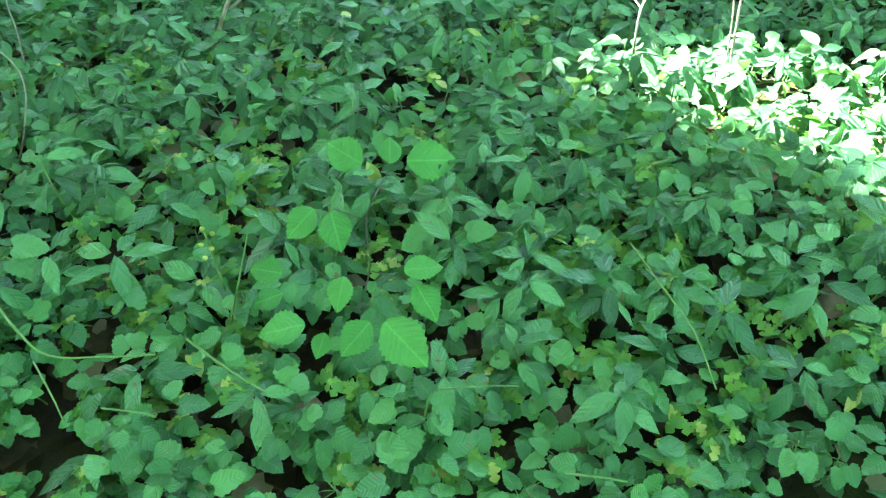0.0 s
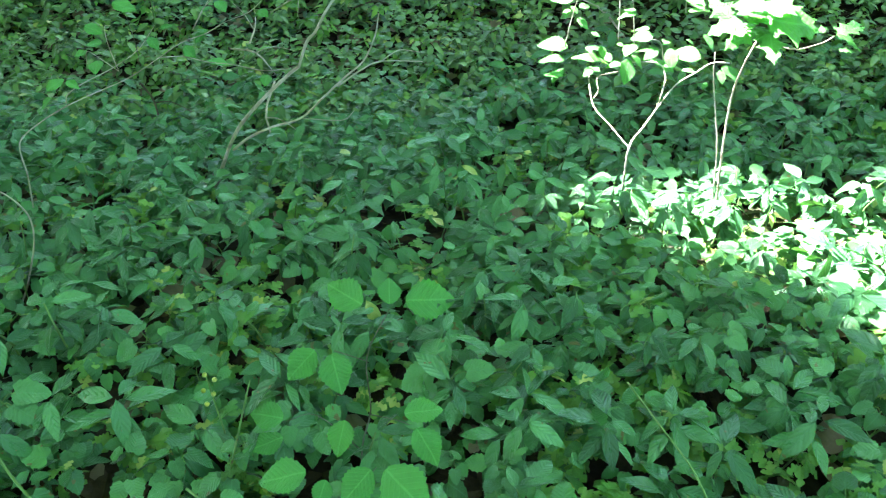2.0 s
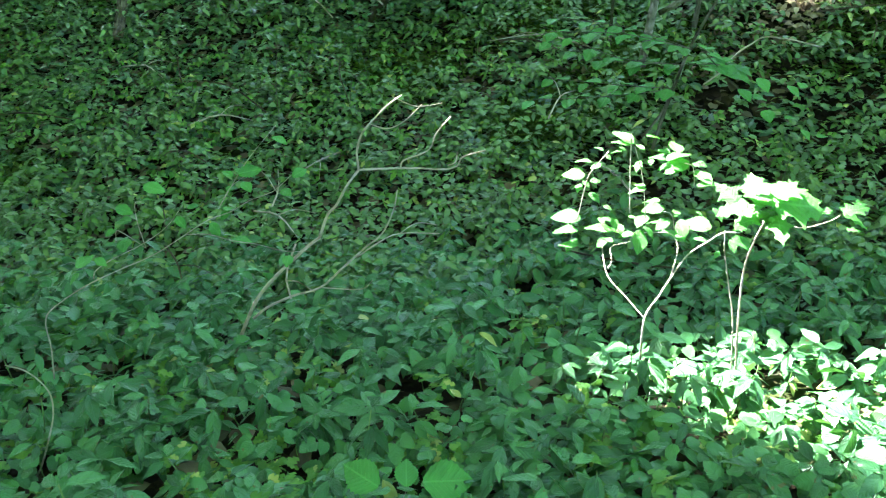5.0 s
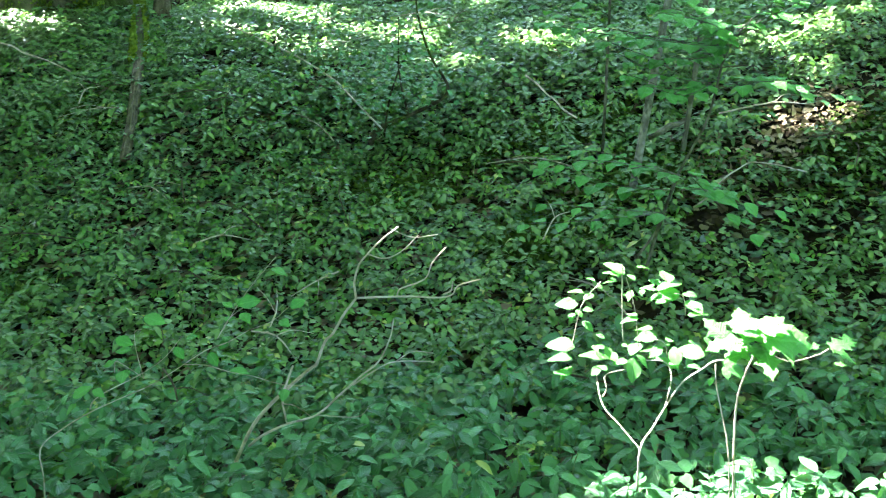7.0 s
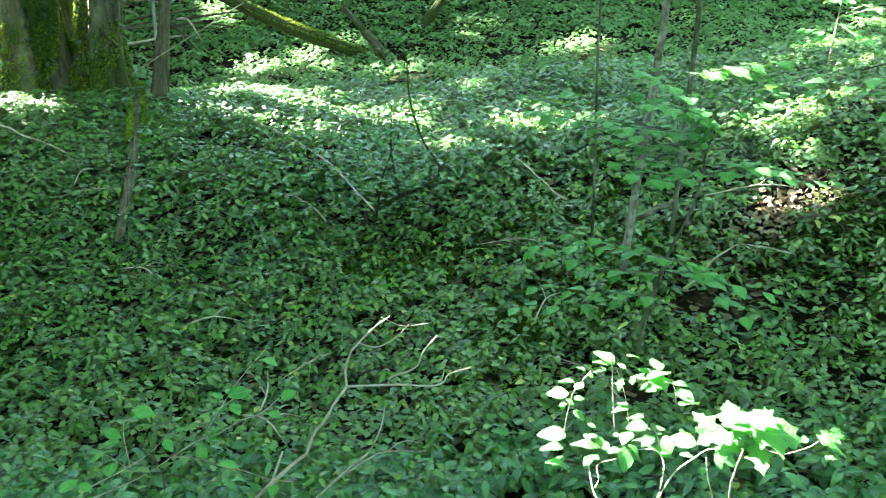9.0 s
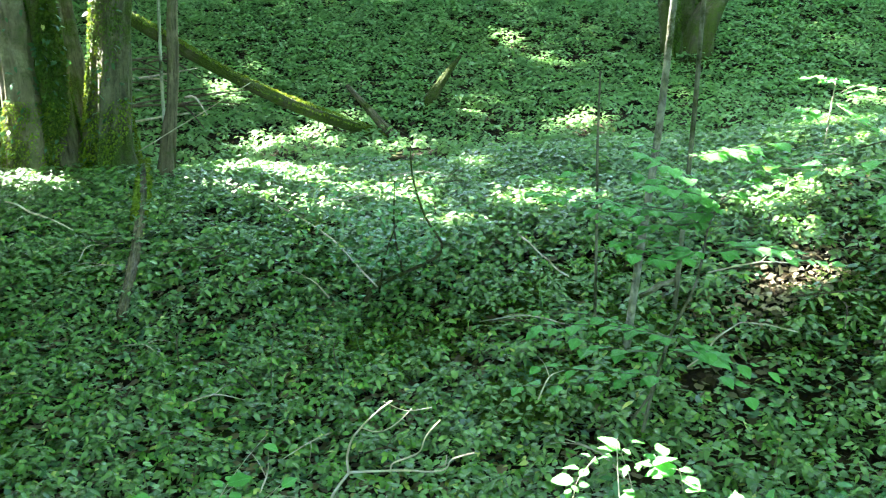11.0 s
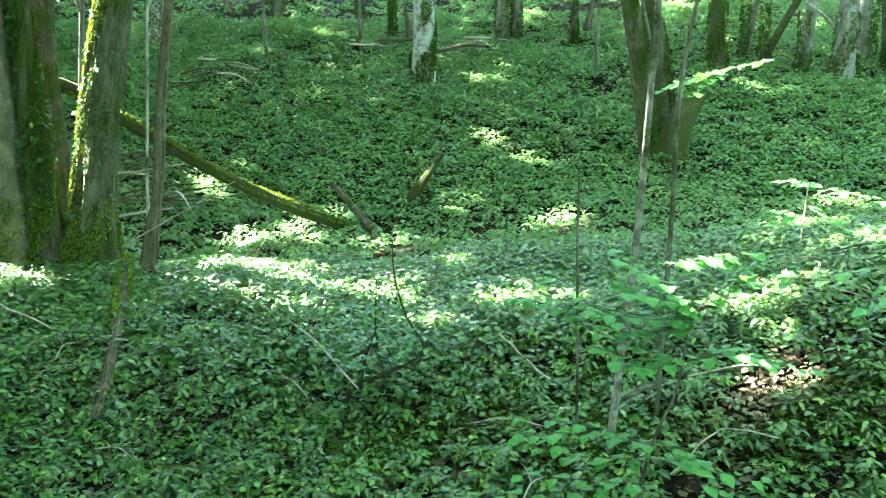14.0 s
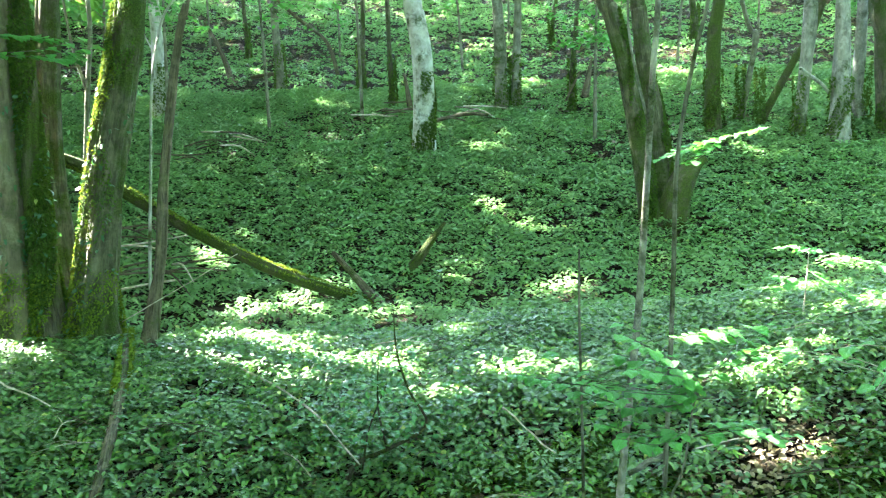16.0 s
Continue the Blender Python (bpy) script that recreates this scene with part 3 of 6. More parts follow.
    far = plants(rng, x, y, LEAF_TINY, 6, (0.04, 0.18), (0.06, 0.115), 0.3, (-0.4, 0.2), 3)
    herb_layer("slope_herbs", "green undergrowth climbing the far wooded slope", MEADOW, [far])


def patches(x, y):
    """Where the slope is bare under the trees: above nought or so, litter shows."""
    return np.sin(1.1 * x + 1.4 * np.sin(0.7 * y)) * np.sin(0.9 * y + 1.1 * np.sin(0.8 * x)) + 0.25 * np.sin(3.1 * x + 2.3 * y)



def surroundings():
    """Herbs to both sides and behind, out of the camera's way."""
    rng = np.random.default_rng(31)
    x, y = rng.uniform(-13, 14, 15000), rng.uniform(-7, 16, 15000)
    out = np.abs(x) > 0.60 * np.maximum(y, 0) + 0.6
    x, y = x[out], y[out]
    herbs = plants(rng, x, y, LEAF_TINY, 5, (0.04, 0.16), (0.09, 0.16), 0.3, (-0.5, 0.25), 3)
    herb_layer("woodland_herbs", "green herb carpet to the sides under the trees", MEADOW, [herbs])


def bare_bank(x, y, rng):
    """Where herbs grow: they leave bare patches of litter on the face of the bank."""
    bare = np.zeros(len(x))
    for cx, cy, a, b in ((1.53, 3.74, 0.527, 0.287), (0, 4.06, 0.545, 0.297), (-1.45, 4.74, 0.349, 0.3), (0.97, 3.77, 0.338, 0.193), (2.2, 3.45, 0.383, 0.287), (0.68, 4.4, 0.342, 0.147), (-1.35, 4.44, 0.3, 0.25), (-0.44, 4.18, 0.348, 0.199), (-1.45, 5.5, 0.3, 0.2), (-2, 5, 0.3, 0.4), (2.38, 3.84, 0.457, 0.274)):
        bare = np.maximum(bare, np.exp(-((x - cx) / a) ** 2 - ((y - cy) / b) ** 2))
        # thin and thick patches a hand or two across
    patchy = np.sin(7.1 * x + 2.0 * np.sin(4.3 * y)) + np.sin(8.3 * y + 2.2 * np.sin(5.1 * x + 1))
    clear = ((x - 1.66) / 0.36) ** 2 + ((y - 3.82) / 0.17) ** 2 < rng.uniform(0.1, 1.1, len(x))
    return ~clear & (rng.uniform(0, 1, len(x)) > 0.55 * bare) & (rng.uniform(0, 1, len(x)) > 0.30 * (patchy < -0.5))


build_herbs()
surroundings()


# ---- trees ----
def tree(label, points, mat, top=9.0, sides=14, rough=0.10, flare=0.35, lean=None, twin=None, seed=0, bark_label="", category="tree", group="woodland trees", thick=0.8, flutes=0.0):
    """A tree whose trunk runs through points (x, y, z, radius) and on up to the height top above its foot."""
    foot = points[0]
    t = thing("tree", label, category, group, foot[:3])
    for k, line in enumerate([points] + ([twin] if twin else [])):
        line = [(*p[:3], p[3] * thick) for p in line]
        x, y, z, r = line[0]
        line.insert(0, (x, y, float(land(x, y)) - 0.15, r * 1.05))
        if line[1][2] - line[0][2] < 0.1:
            line.pop(1)
        a, b = np.array(line[-2]), np.array(line[-1])
        way = (b - a)[:3] / max(0.2, (b - a)[2])
        rise = z + top - b[2]
        if rise > 0.5:
            for s in (0.35, 0.7, 1.0):
                line.append((b[0] + way[0] * rise * s * 0.5, b[1] + way[1] * rise * s * 0.5, b[2] + rise * s, max(0.01, b[3] * (1 - 0.8 * s))))
        stem_part("trunk", line, mat, t, bark_label, sides=sides, steps=6, rough=rough, seed=seed + k, flare=flare, flutes=flutes)
    return t


def dead_stem(name, label, points, mat, category, sides=10, rough=0.12, steps=6, seed=0, flare=0.0, group="", thick=0.75):
    points = [(*p[:3], p[3] * thick) for p in points]
    t = thing(name, label, category, group, points[0][:3])
    stem_part("stem", points, mat, t, sides=sides, steps=steps, rough=rough, seed=seed, flare=flare)
    return t


# the thick tree: a smooth main stem, a mossy stem grown to its flank, and a third behind
big_left = tree("thick ivy-clad mossy tree with smooth grey-brown bark", [(-3.27, 6.92, 0.0, 0.24), (-3.29, 6.92, 0.62, 0.195), (-3.28, 6.92, 1.35, 0.180), (-3.25, 6.92, 2.31, 0.170), (-3.25, 6.92, 2.6, 0.165)],
    SMOOTH, 12, 56, 0.05, 0.9, flutes=0.10, thick=1.0, seed=1)
for side_stem, look_of_it in (([(-3.00, 6.80, -0.2, 0.18), (-3.03, 6.82, 0.25, 0.125), (-3.04, 6.84, 0.82, 0.105), (-3.06, 6.85, 1.4, 0.098), (-3.07, 6.86, 2.1, 0.092), (-3.12, 6.9, 3.4, 0.07), (-3.3, 7.0, 6.0, 0.03)], "stem thickly grown with dark moss"),
        ([(-3.06, 7.40, -0.2, 0.14), (-3.12, 7.40, 0.84, 0.112), (-3.14, 7.40, 1.23, 0.108), (-3.12, 7.40, 1.95, 0.102), (-3.06, 7.40, 2.64, 0.095), (-3.0, 7.5, 4.5, 0.06), (-2.9, 7.6, 7.0, 0.02)], "straight ridged stem")):
    stem_part("stem", side_stem, BARK if "ridged" in look_of_it else MOSSY, big_left, look_of_it, sides=36, steps=6, rough=0.09, seed=5, flare=0.3, flutes=0.22)
mossy_left = tree("leaning mossy tree trunk with ridged bark beside the thick one", [(-2.71, 6.90, -0.03, 0.19), (-2.64, 6.90, 0.42, 0.172), (-2.50, 6.90, 1.24, 0.155), (-2.33, 6.90, 1.99, 0.139), (-2.21, 6.90, 2.55, 0.125)], BARK, 12, 52, 0.08, 1.1, seed=2, flutes=0.22, thick=0.98)
birch = tree("pale smooth-barked tree with a mossy foot", [(0.05, 12.2, 1.27, 0.205), (0.07, 12.2, 1.89, 0.19), (0.05, 12.2, 2.59, 0.18), (-0.02, 12.2, 3.06, 0.17), (-0.07, 12.2, 3.44, 0.16)], PALE, 11, 14, 0.05, 0.3, seed=3)
right_pair = tree("twin-stemmed mossy tree with dark hollow foot", [(2.69, 9.76, 0.30, 0.2), (2.52, 9.76, 1.24, 0.18), (2.35, 9.76, 2.14, 0.17), (2.17, 9.76, 2.77, 0.162), (2.08, 9.76, 3.10, 0.157)],
    BARK, 11, 32, 0.08, 0.3, thick=0.6, flutes=0.10, twin=[(2.94, 9.96, 0.36, 0.226), (2.80, 9.96, 1.24, 0.2), (2.63, 9.96, 2.14, 0.173), (2.55, 9.96, 2.78, 0.154), (2.52, 9.96, 3.10, 0.133)], seed=4)
FAR_TREES = [
    ("slender grey tree with a mossy foot", [(1.33, 13.92, 1.73, 0.133), (1.32, 13.92, 2.64, 0.117), (1.28, 13.92, 3.52, 0.104)], GREY, [(1.56, 13.92, 1.77, 0.0904), (1.58, 13.92, 2.63, 0.0829), (1.61, 13.92, 3.34, 0.0744)]),
    ("thin dark tree on the slope", [(2.40, 13.5, 2.1, 0.055), (2.43, 13.5, 2.66, 0.050), (2.48, 13.5, 3.17, 0.045)], BARK, None),
    ("straight mossy tree trunk", [(4.28, 12.44, 1.32, 0.143), (4.27, 12.44, 2.12, 0.13), (4.28, 12.44, 2.76, 0.117), (4.35, 12.44, 3.40, 0.104)], MOSSY, None),
    ("crooked thin mossy tree", [(4.76, 12.67, 1.45, 0.0595), (4.87, 12.67, 2.04, 0.0529), (4.97, 12.67, 2.77, 0.0463), (4.80, 12.67, 3.10, 0.0396)], GREY, None),
    ("strongly leaning mossy trunk", [(4.95, 12.41, 1.39, 0.0691), (5.17, 12.41, 1.86, 0.0663), (5.47, 12.41, 2.41, 0.0649), (5.79, 12.41, 3.05, 0.0649)], MOSSY, None),
    ("pale grey tree trunk in a clump", [(5.29, 11.86, 1.12, 0.0967), (5.34, 11.86, 1.83, 0.102), (5.39, 11.86, 2.52, 0.109), (5.41, 11.86, 3.28, 0.111)], CLUMP, None),
    ("grey tree trunk with dark moss collar", [(5.76, 11.63, 1.08, 0.168), (5.76, 11.63, 1.97, 0.147), (5.75, 11.63, 2.64, 0.129), (5.73, 11.63, 3.23, 0.112)], CLUMP, [(6.45, 12.33, 1.18, 0.0913), (6.34, 12.33, 1.82, 0.0927), (6.36, 12.33, 2.56, 0.0955)]),
    ("broad grey trunk leaning out of the clump", [(6.56, 11.87, 1.26, 0.149), (6.53, 11.87, 1.96, 0.193), (6.50, 11.87, 2.65, 0.223), (6.42, 11.87, 3.26, 0.253)], BARK, None),
    ("slim tree with a mossy foot", [(-2.53, 15.9, 2.5, 0.10), (-2.57, 15.9, 3.08, 0.09), (-2.59, 15.9, 3.79, 0.08)], GREY, None),
    ("thin dark tree on the slope", [(-1.03, 15.5, 2.45, 0.072), (-0.99, 15.5, 3.01, 0.063), (-0.96, 15.5, 3.60, 0.05)], BARK, None),
    ("thin dark tree on the slope", [(-0.43, 14.2, 1.75, 0.062), (-0.45, 14.2, 2.42, 0.055), (-0.47, 14.2, 3.06, 0.046)], BARK, None),
    ("pale upright tree trunk", [(-4.20, 14.0, 2.0, 0.125), (-4.17, 14.0, 2.94, 0.117), (-4.18, 14.0, 3.46, 0.108)], PALE, None),
    ("dark tree far up the slope", [(6.42, 20.0, 3.7, 0.105), (6.34, 20.0, 4.31, 0.09), (6.30, 20.0, 4.69, 0.08)], BARK, None),
    ("thin tree far up the slope", [(3.07, 20.0, 3.5, 0.065), (3.14, 20.0, 4.12, 0.06), (3.21, 20.0, 4.63, 0.052)], BARK, None),
    ("thin tree far up the slope", [(-3.90, 20.0, 3.2, 0.065), (-3.93, 20.0, 3.89, 0.058), (-3.96, 20.0, 4.52, 0.051)], BARK, None),
]
far_trees = [tree(label, pts, mat, 10, 16, 0.15, 0.5, twin=second, seed=10 + i) for i, (label, pts, mat, second) in enumerate(FAR_TREES)]

dead_trunk = dead_stem("dead_tree", "upright barkless dead trunk broken off at the top", [(-2.16, 6.60, -0.3, 0.085), (-2.13, 6.60, 0.0, 0.075), (-2.03, 6.60, 0.58, 0.064), (-1.97, 6.60, 1.11, 0.056), (-1.87, 6.60, 1.75, 0.050), (-1.77, 6.60, 2.25, 0.043), (-1.71, 6.60, 2.46, 0.034)], DEAD, "dead tree", 18, 0.36, seed=3, thick=0.62)
for lean_x, tall in ((0.035, 0.16), (-0.02, 0.10), (0.01, 0.13)):
    stem_part("splinter", [(-1.72 + lean_x * 0.4, 6.59, 2.38, 0.013), (-1.705 + lean_x * 0.7, 6.58, 2.38 + tall * 0.6, 0.009), (-1.69 + lean_x, 6.58, 2.38 + tall, 0.002)], DEAD, dead_trunk, "ragged broken end", sides=6, steps=3, rough=0.3, seed=2)
stem_part("foot", [(-2.20, 6.58, -0.32, 0.075), (-2.15, 6.59, -0.08, 0.058), (-2.11, 6.59, 0.22, 0.034), (-2.08, 6.59, 0.4, 0.012)], DEAD, dead_trunk, "crumbling dark bark at the foot", sides=14, steps=5, rough=0.45, seed=6)
dead_stem("fallen_log", "moss-covered fallen trunk leaning down to the ground", [(-3.33, 7.5, 1.40, 0.085), (-2.96, 7.63, 1.23, 0.083), (-2.63, 7.77, 0.97, 0.081), (-2.33, 7.90, 0.75, 0.079), (-1.75, 8.03, 0.37, 0.077), (-1.15, 8.17, 0.05, 0.075), (-0.50, 8.32, -0.20, 0.066)], MOSSY, "log", 16, 0.14, seed=5, thick=0.70)
dead_stem("log_stub", "short broken mossy branch stub standing out of the fallen log", [(-0.42, 8.30, -0.24, 0.07), (-0.66, 8.30, 0.06, 0.050), (-0.88, 8.30, 0.32, 0.028)], DEAD, "branch", 10, 0.2, seed=6)
dead_stem("rotten_log", "short rotten piece of mossy log under the fallen trunk", [(-1.25, 8.18, -0.15, 0.05), (-0.94, 8.22, -0.17, 0.062), (-0.65, 8.28, -0.15, 0.05)], MOSSY, "log", 10, 0.15, seed=7)
dead_stem("snag", "jagged mossy stump remnant leaning to one side", [(-0.25, 9.0, -0.25, 0.12), (-0.10, 9.0, 0.03, 0.085), (-0.02, 9.0, 0.15, 0.075), (0.11, 9.0, 0.33, 0.05), (0.25, 9.0, 0.51, 0.018)], MOSSY, "stump", 10, 0.25, seed=8)
dead_stem("hollow_stump", "dark hollow mossy stump leaning beside the twin-stemmed tree", [(2.86, 9.72, 0.1, 0.24), (2.91, 9.72, 0.38, 0.20), (3.00, 9.72, 0.78, 0.16), (3.14, 9.72, 1.0, 0.10), (3.27, 9.72, 1.1, 0.05)], MOSSY, "stump", 20, 0.4, seed=14, thick=0.9)
dead_stem("mossy_pole", "rotten moss-topped pole lying down the bank", [(-1.76, 4.34, -0.40, 0.026), (-1.83, 4.73, -0.31, 0.030), (-1.95, 5.27, -0.21, 0.034), (-2.17, 6.06, -0.14, 0.038), (-2.47, 7.03, -0.15, 0.038)], DEAD, "log", 12, 0.2, seed=9, thick=1.0)


# ---- ivy and moss on the old wood ----
def clothe(name, label, mat, shape, lines, count, size, seed, z0=-1.0, z1=9.0, upward=0.0, out=1.02, kind_name="plants", flank=None, thick=1.0):
    """Small leaves or tufts on the surface of stems; upward > 0 keeps to the upper side."""
    rng = np.random.default_rng(seed)
    pieces = []
    for line in lines:
        path = spline([(*p[:3], p[3] * thick) for p in line], 12)
        i = rng.integers(0, len(path) - 1, count)
        f = rng.uniform(0, 1, count)[:, None]
        c = path[i] * (1 - f) + path[i + 1] * f
        along = path[i + 1, :3] - path[i, :3]
        along /= np.linalg.norm(along, axis=1)[:, None] + 1e-9
        ref = np.tile([0.0, 1.0, 0.0], (count, 1))
        side = np.cross(along, ref)
        side /= np.linalg.norm(side, axis=1)[:, None] + 1e-9
        up = np.cross(side, along)
        ang = rng.uniform(0, 2 * np.pi, count)
        away = side * np.cos(ang)[:, None] + up * np.sin(ang)[:, None]
        p = c[:, :3] + away * (c[:, 3] * out)[:, None]
        patch = np.sin(p[:, 2] * 4.1 + ang * 2 + seed) + np.sin(p[:, 2] * 9 + ang * 3 + p[:, 0] * 5)
        keep = (p[:, 2] > z0) & (p[:, 2] < z1) & (patch > -0.4) & (away[:, 2] >= upward - 1 + (upward > 0) * 0.6)
        if flank:
            keep &= away @ np.array(flank) > 0.62 + 0.3 * np.sin(p[:, 2] * 5 + seed)
        yaw = np.arctan2(-away[:, 0], away[:, 1]) + rng.normal(0, 0.7, count)
        turns = turn(yaw, rng.normal(-0.5, 0.5, count), rng.normal(0, 0.6, count))
        pieces.append(swarm(shape, p[keep], turns[keep], rng.uniform(*size, int(keep.sum()))))
    ob = part(name, raw_mesh(name, *join(pieces)), mat)
    return tagged(ob, label, kind_name, kind="stuff")


OLD_TRUNKS = [
    [(-3.27, 6.92, -0.25, 0.36), (-3.28, 6.92, 0.25, 0.25), (-3.29, 6.92, 0.62, 0.21), (-3.28, 6.92, 1.35, 0.19), (-3.25, 6.92, 2.31, 0.178), (-3.25, 6.92, 2.6, 0.17)],
    [(-3.00, 6.80, -0.2, 0.22), (-3.03, 6.82, 0.25, 0.135), (-3.04, 6.84, 0.82, 0.105), (-3.06, 6.85, 1.4, 0.098), (-3.07, 6.86, 2.1, 0.092), (-3.09, 6.88, 2.7, 0.08)],
    [(-2.73, 6.90, -0.2, 0.28), (-2.66, 6.90, 0.3, 0.20), (-2.50, 6.90, 1.24, 0.165), (-2.33, 6.90, 1.99, 0.148), (-2.21, 6.90, 2.55, 0.133)],
]
LOG_LINE = [(-3.33, 7.5, 1.40, 0.085), (-2.63, 7.77, 0.97, 0.081), (-1.75, 8.03, 0.37, 0.077), (-0.50, 8.32, -0.20, 0.070)]
clothe("trunk_ivy", "dark ivy leaves climbing the thick trunks", IVY, leaf_shape("ivy", 4, 2, 0.2, 0.12), OLD_TRUNKS, 420, (0.035, 0.065), 3, -0.2, 1.9, 0.0, 1.0)
clothe("trunk_moss", "yellow-green moss tufts on the feet of the thick trunks", BRIGHT_MOSS, LEAF_TINY, OLD_TRUNKS, 16000, (0.012, 0.030), 4, -0.3, 0.45, 0.0, 0.97, "moss")
# real moss, but its bright tone on this flank stands in for sunlight
clothe("trunk_moss_high", "moss on the sunward flank of the leaning trunk, sunlight in its yellow-green", BRIGHT_MOSS, LEAF_TINY, OLD_TRUNKS[2:], 22000, (0.012, 0.028), 8, 0.2, 3.0, 0.0, 0.96, "moss", (-0.9, -0.4, 0))
clothe("flank_moss", "dark green moss covering the side stem of the thick tree", MOSS, LEAF_TINY, OLD_TRUNKS[1:2], 30000, (0.012, 0.03), 9, -0.1, 3.0, 0.0, 0.97, "moss")
clothe("dark_moss", "dark green moss streaks down the leaning trunk", MOSS, LEAF_TINY, OLD_TRUNKS[2:], 14000, (0.012, 0.03), 19, 0.1, 3.0, 0.0, 0.96, "moss", (-0.3, -0.9, 0))
clothe("log_moss", "bright green moss covering the top of the fallen log", BRIGHT_MOSS, LEAF_TINY, [LOG_LINE], 16000, (0.012, 0.026), 5, -1, 3, 0.35, 1.0, "moss", None, 0.72)
clothe("pole_moss", "yellow-green moss on the rotten pole", BRIGHT_MOSS, LEAF_TINY, [[(-2.0, 5.45, -0.17, 0.040), (-2.17, 6.06, -0.12, 0.046), (-2.47, 7.03, -0.13, 0.046)]], 9000, (0.014, 0.032), 6, -1, 3, 0.5, 1.03, "moss")
PAIR_LINES = [[(2.69, 9.76, 0.17, 0.2), (2.52, 9.76, 1.24, 0.18), (2.35, 9.76, 2.14, 0.17), (2.17, 9.76, 2.77, 0.162)], [(2.94, 9.96, 0.24, 0.226), (2.80, 9.96, 1.24, 0.2), (2.63, 9.96, 2.14, 0.173)]]
clothe("pair_moss", "dark moss down one flank of the twin stems", MOSS, LEAF_TINY, PAIR_LINES, 16000, (0.015, 0.038), 15, 0.2, 3.2, 0.0, 1.06, "moss", (0.75, -0.65, 0), 0.6)
COLLAR_LINES = [[(5.76, 11.63, 1.01, 0.168), (5.76, 11.63, 1.97, 0.147), (5.75, 11.63, 2.64, 0.129)], [(4.28, 12.44, 1.32, 0.143), (4.27, 12.44, 2.12, 0.13), (4.28, 12.44, 2.76, 0.117)], [(6.56, 11.87, 1.26, 0.149), (6.53, 11.87, 1.96, 0.193), (6.50, 11.87, 2.65, 0.223)]]
clothe("collar_moss", "dark moss collars on the trunks of the clump", MOSS, LEAF_TINY, COLLAR_LINES, 4000, (0.02, 0.04), 16, 1.1, 1.75, 0.0, 1.03, "moss", None, 0.8)
FEET = []
for _, pts, _, second_stem in FAR_TREES:
    for stem_line in [pts] + ([second_stem] if second_stem else []):
        fx, fy, _, fr = stem_line[0]
        fz = float(land(fx, fy))
        FEET.append([(fx, fy, fz - 0.1, fr * 1.7), (fx, fy, fz + 0.12, fr * 1.05), (fx, fy, fz + 0.45, fr * 0.86), (fx, fy, fz + 0.9, fr * 0.8)])
clothe("foot_moss", "dark olive moss on the feet of the trees up the slope", MOSS, LEAF_TINY, FEET, 1500, (0.025, 0.055), 41, 0.0, 9.0, 0.0, 1.03, "moss")
BIRCH_LINE = [(0.05, 12.2, 1.0, 0.20), (0.05, 12.2, 1.5, 0.165), (0.07, 12.2, 1.89, 0.155), (0.06, 12.2, 2.3, 0.15)]
clothe("birch_moss", "dark moss round the foot of the pale tree", MOSS, LEAF_TINY, [BIRCH_LINE], 5000, (0.03, 0.06), 12, 0.9, 1.62, 0.0, 1.05, "moss")
clothe("birch_flank_moss", "dark moss up one flank of the pale tree", MOSS, LEAF_TINY, [BIRCH_LINE], 5000, (0.02, 0.05), 13, 1.2, 2.5, 0.0, 1.0, "moss", (0.85, -0.5, 0))


# ---- young trees and brushwood up the slope ----
def young_tree(x, y, tall, wide, low, seed, label="young tree with thin stem and layers of light green leaves"):
    rng = np.random.default_rng(seed)
    z = float(land(x, y))
    t = thing("young_tree", label, "tree", "young trees", (x, y, z))
    bend = rng.uniform(-0.3, 0.3)
    stem_part("trunk", [(x, y, z - 0.1, 0.03), (x + bend * 0.3, y, z + tall * 0.4, 0.024), (x + bend, y, z + tall, 0.008)], GREY, t, sides=7, steps=4, rough=0.06)
    pieces = []
    for k in range(9):
        h = z + low + (tall - low) * rng.uniform(0, 1)
        a = rng.uniform(0, 6.28)
        reach = wide * rng.uniform(0.5, 1.0)
        n = 45
        s = rng.uniform(0.1, 1, n)
        px = x + bend * 0.5 + np.sin(a) * reach * s + rng.normal(0, 0.13, n)
        py = y + np.cos(a) * reach * s + rng.normal(0, 0.13, n)
        pz = h + 0.25 * s - 0.3 * s * s + rng.normal(0, 0.04, n)
        turns = turn(rng.uniform(0, 6.28, n), rng.normal(-0.2, 0.25, n), rng.normal(0, 0.3, n))
        pieces.append(swarm(LEAF_FAR, np.stack([px, py, pz], -1), turns, rng.uniform(0.07, 0.12, n)))
        stem_part("branch", [(x + bend * 0.4, y, h - 0.1, 0.008), (x + bend * 0.5 + np.sin(a) * reach * 0.5, y + np.cos(a) * reach * 0.5, h + 0.06, 0.006), (x + bend * 0.5 + np.sin(a) * reach, y + np.cos(a) * reach, h, 0.003)], GREY, t, sides=5, steps=3)
    part("crown", raw_mesh("crown", *join(pieces)), HAZEL, t, "layered light green leaves")


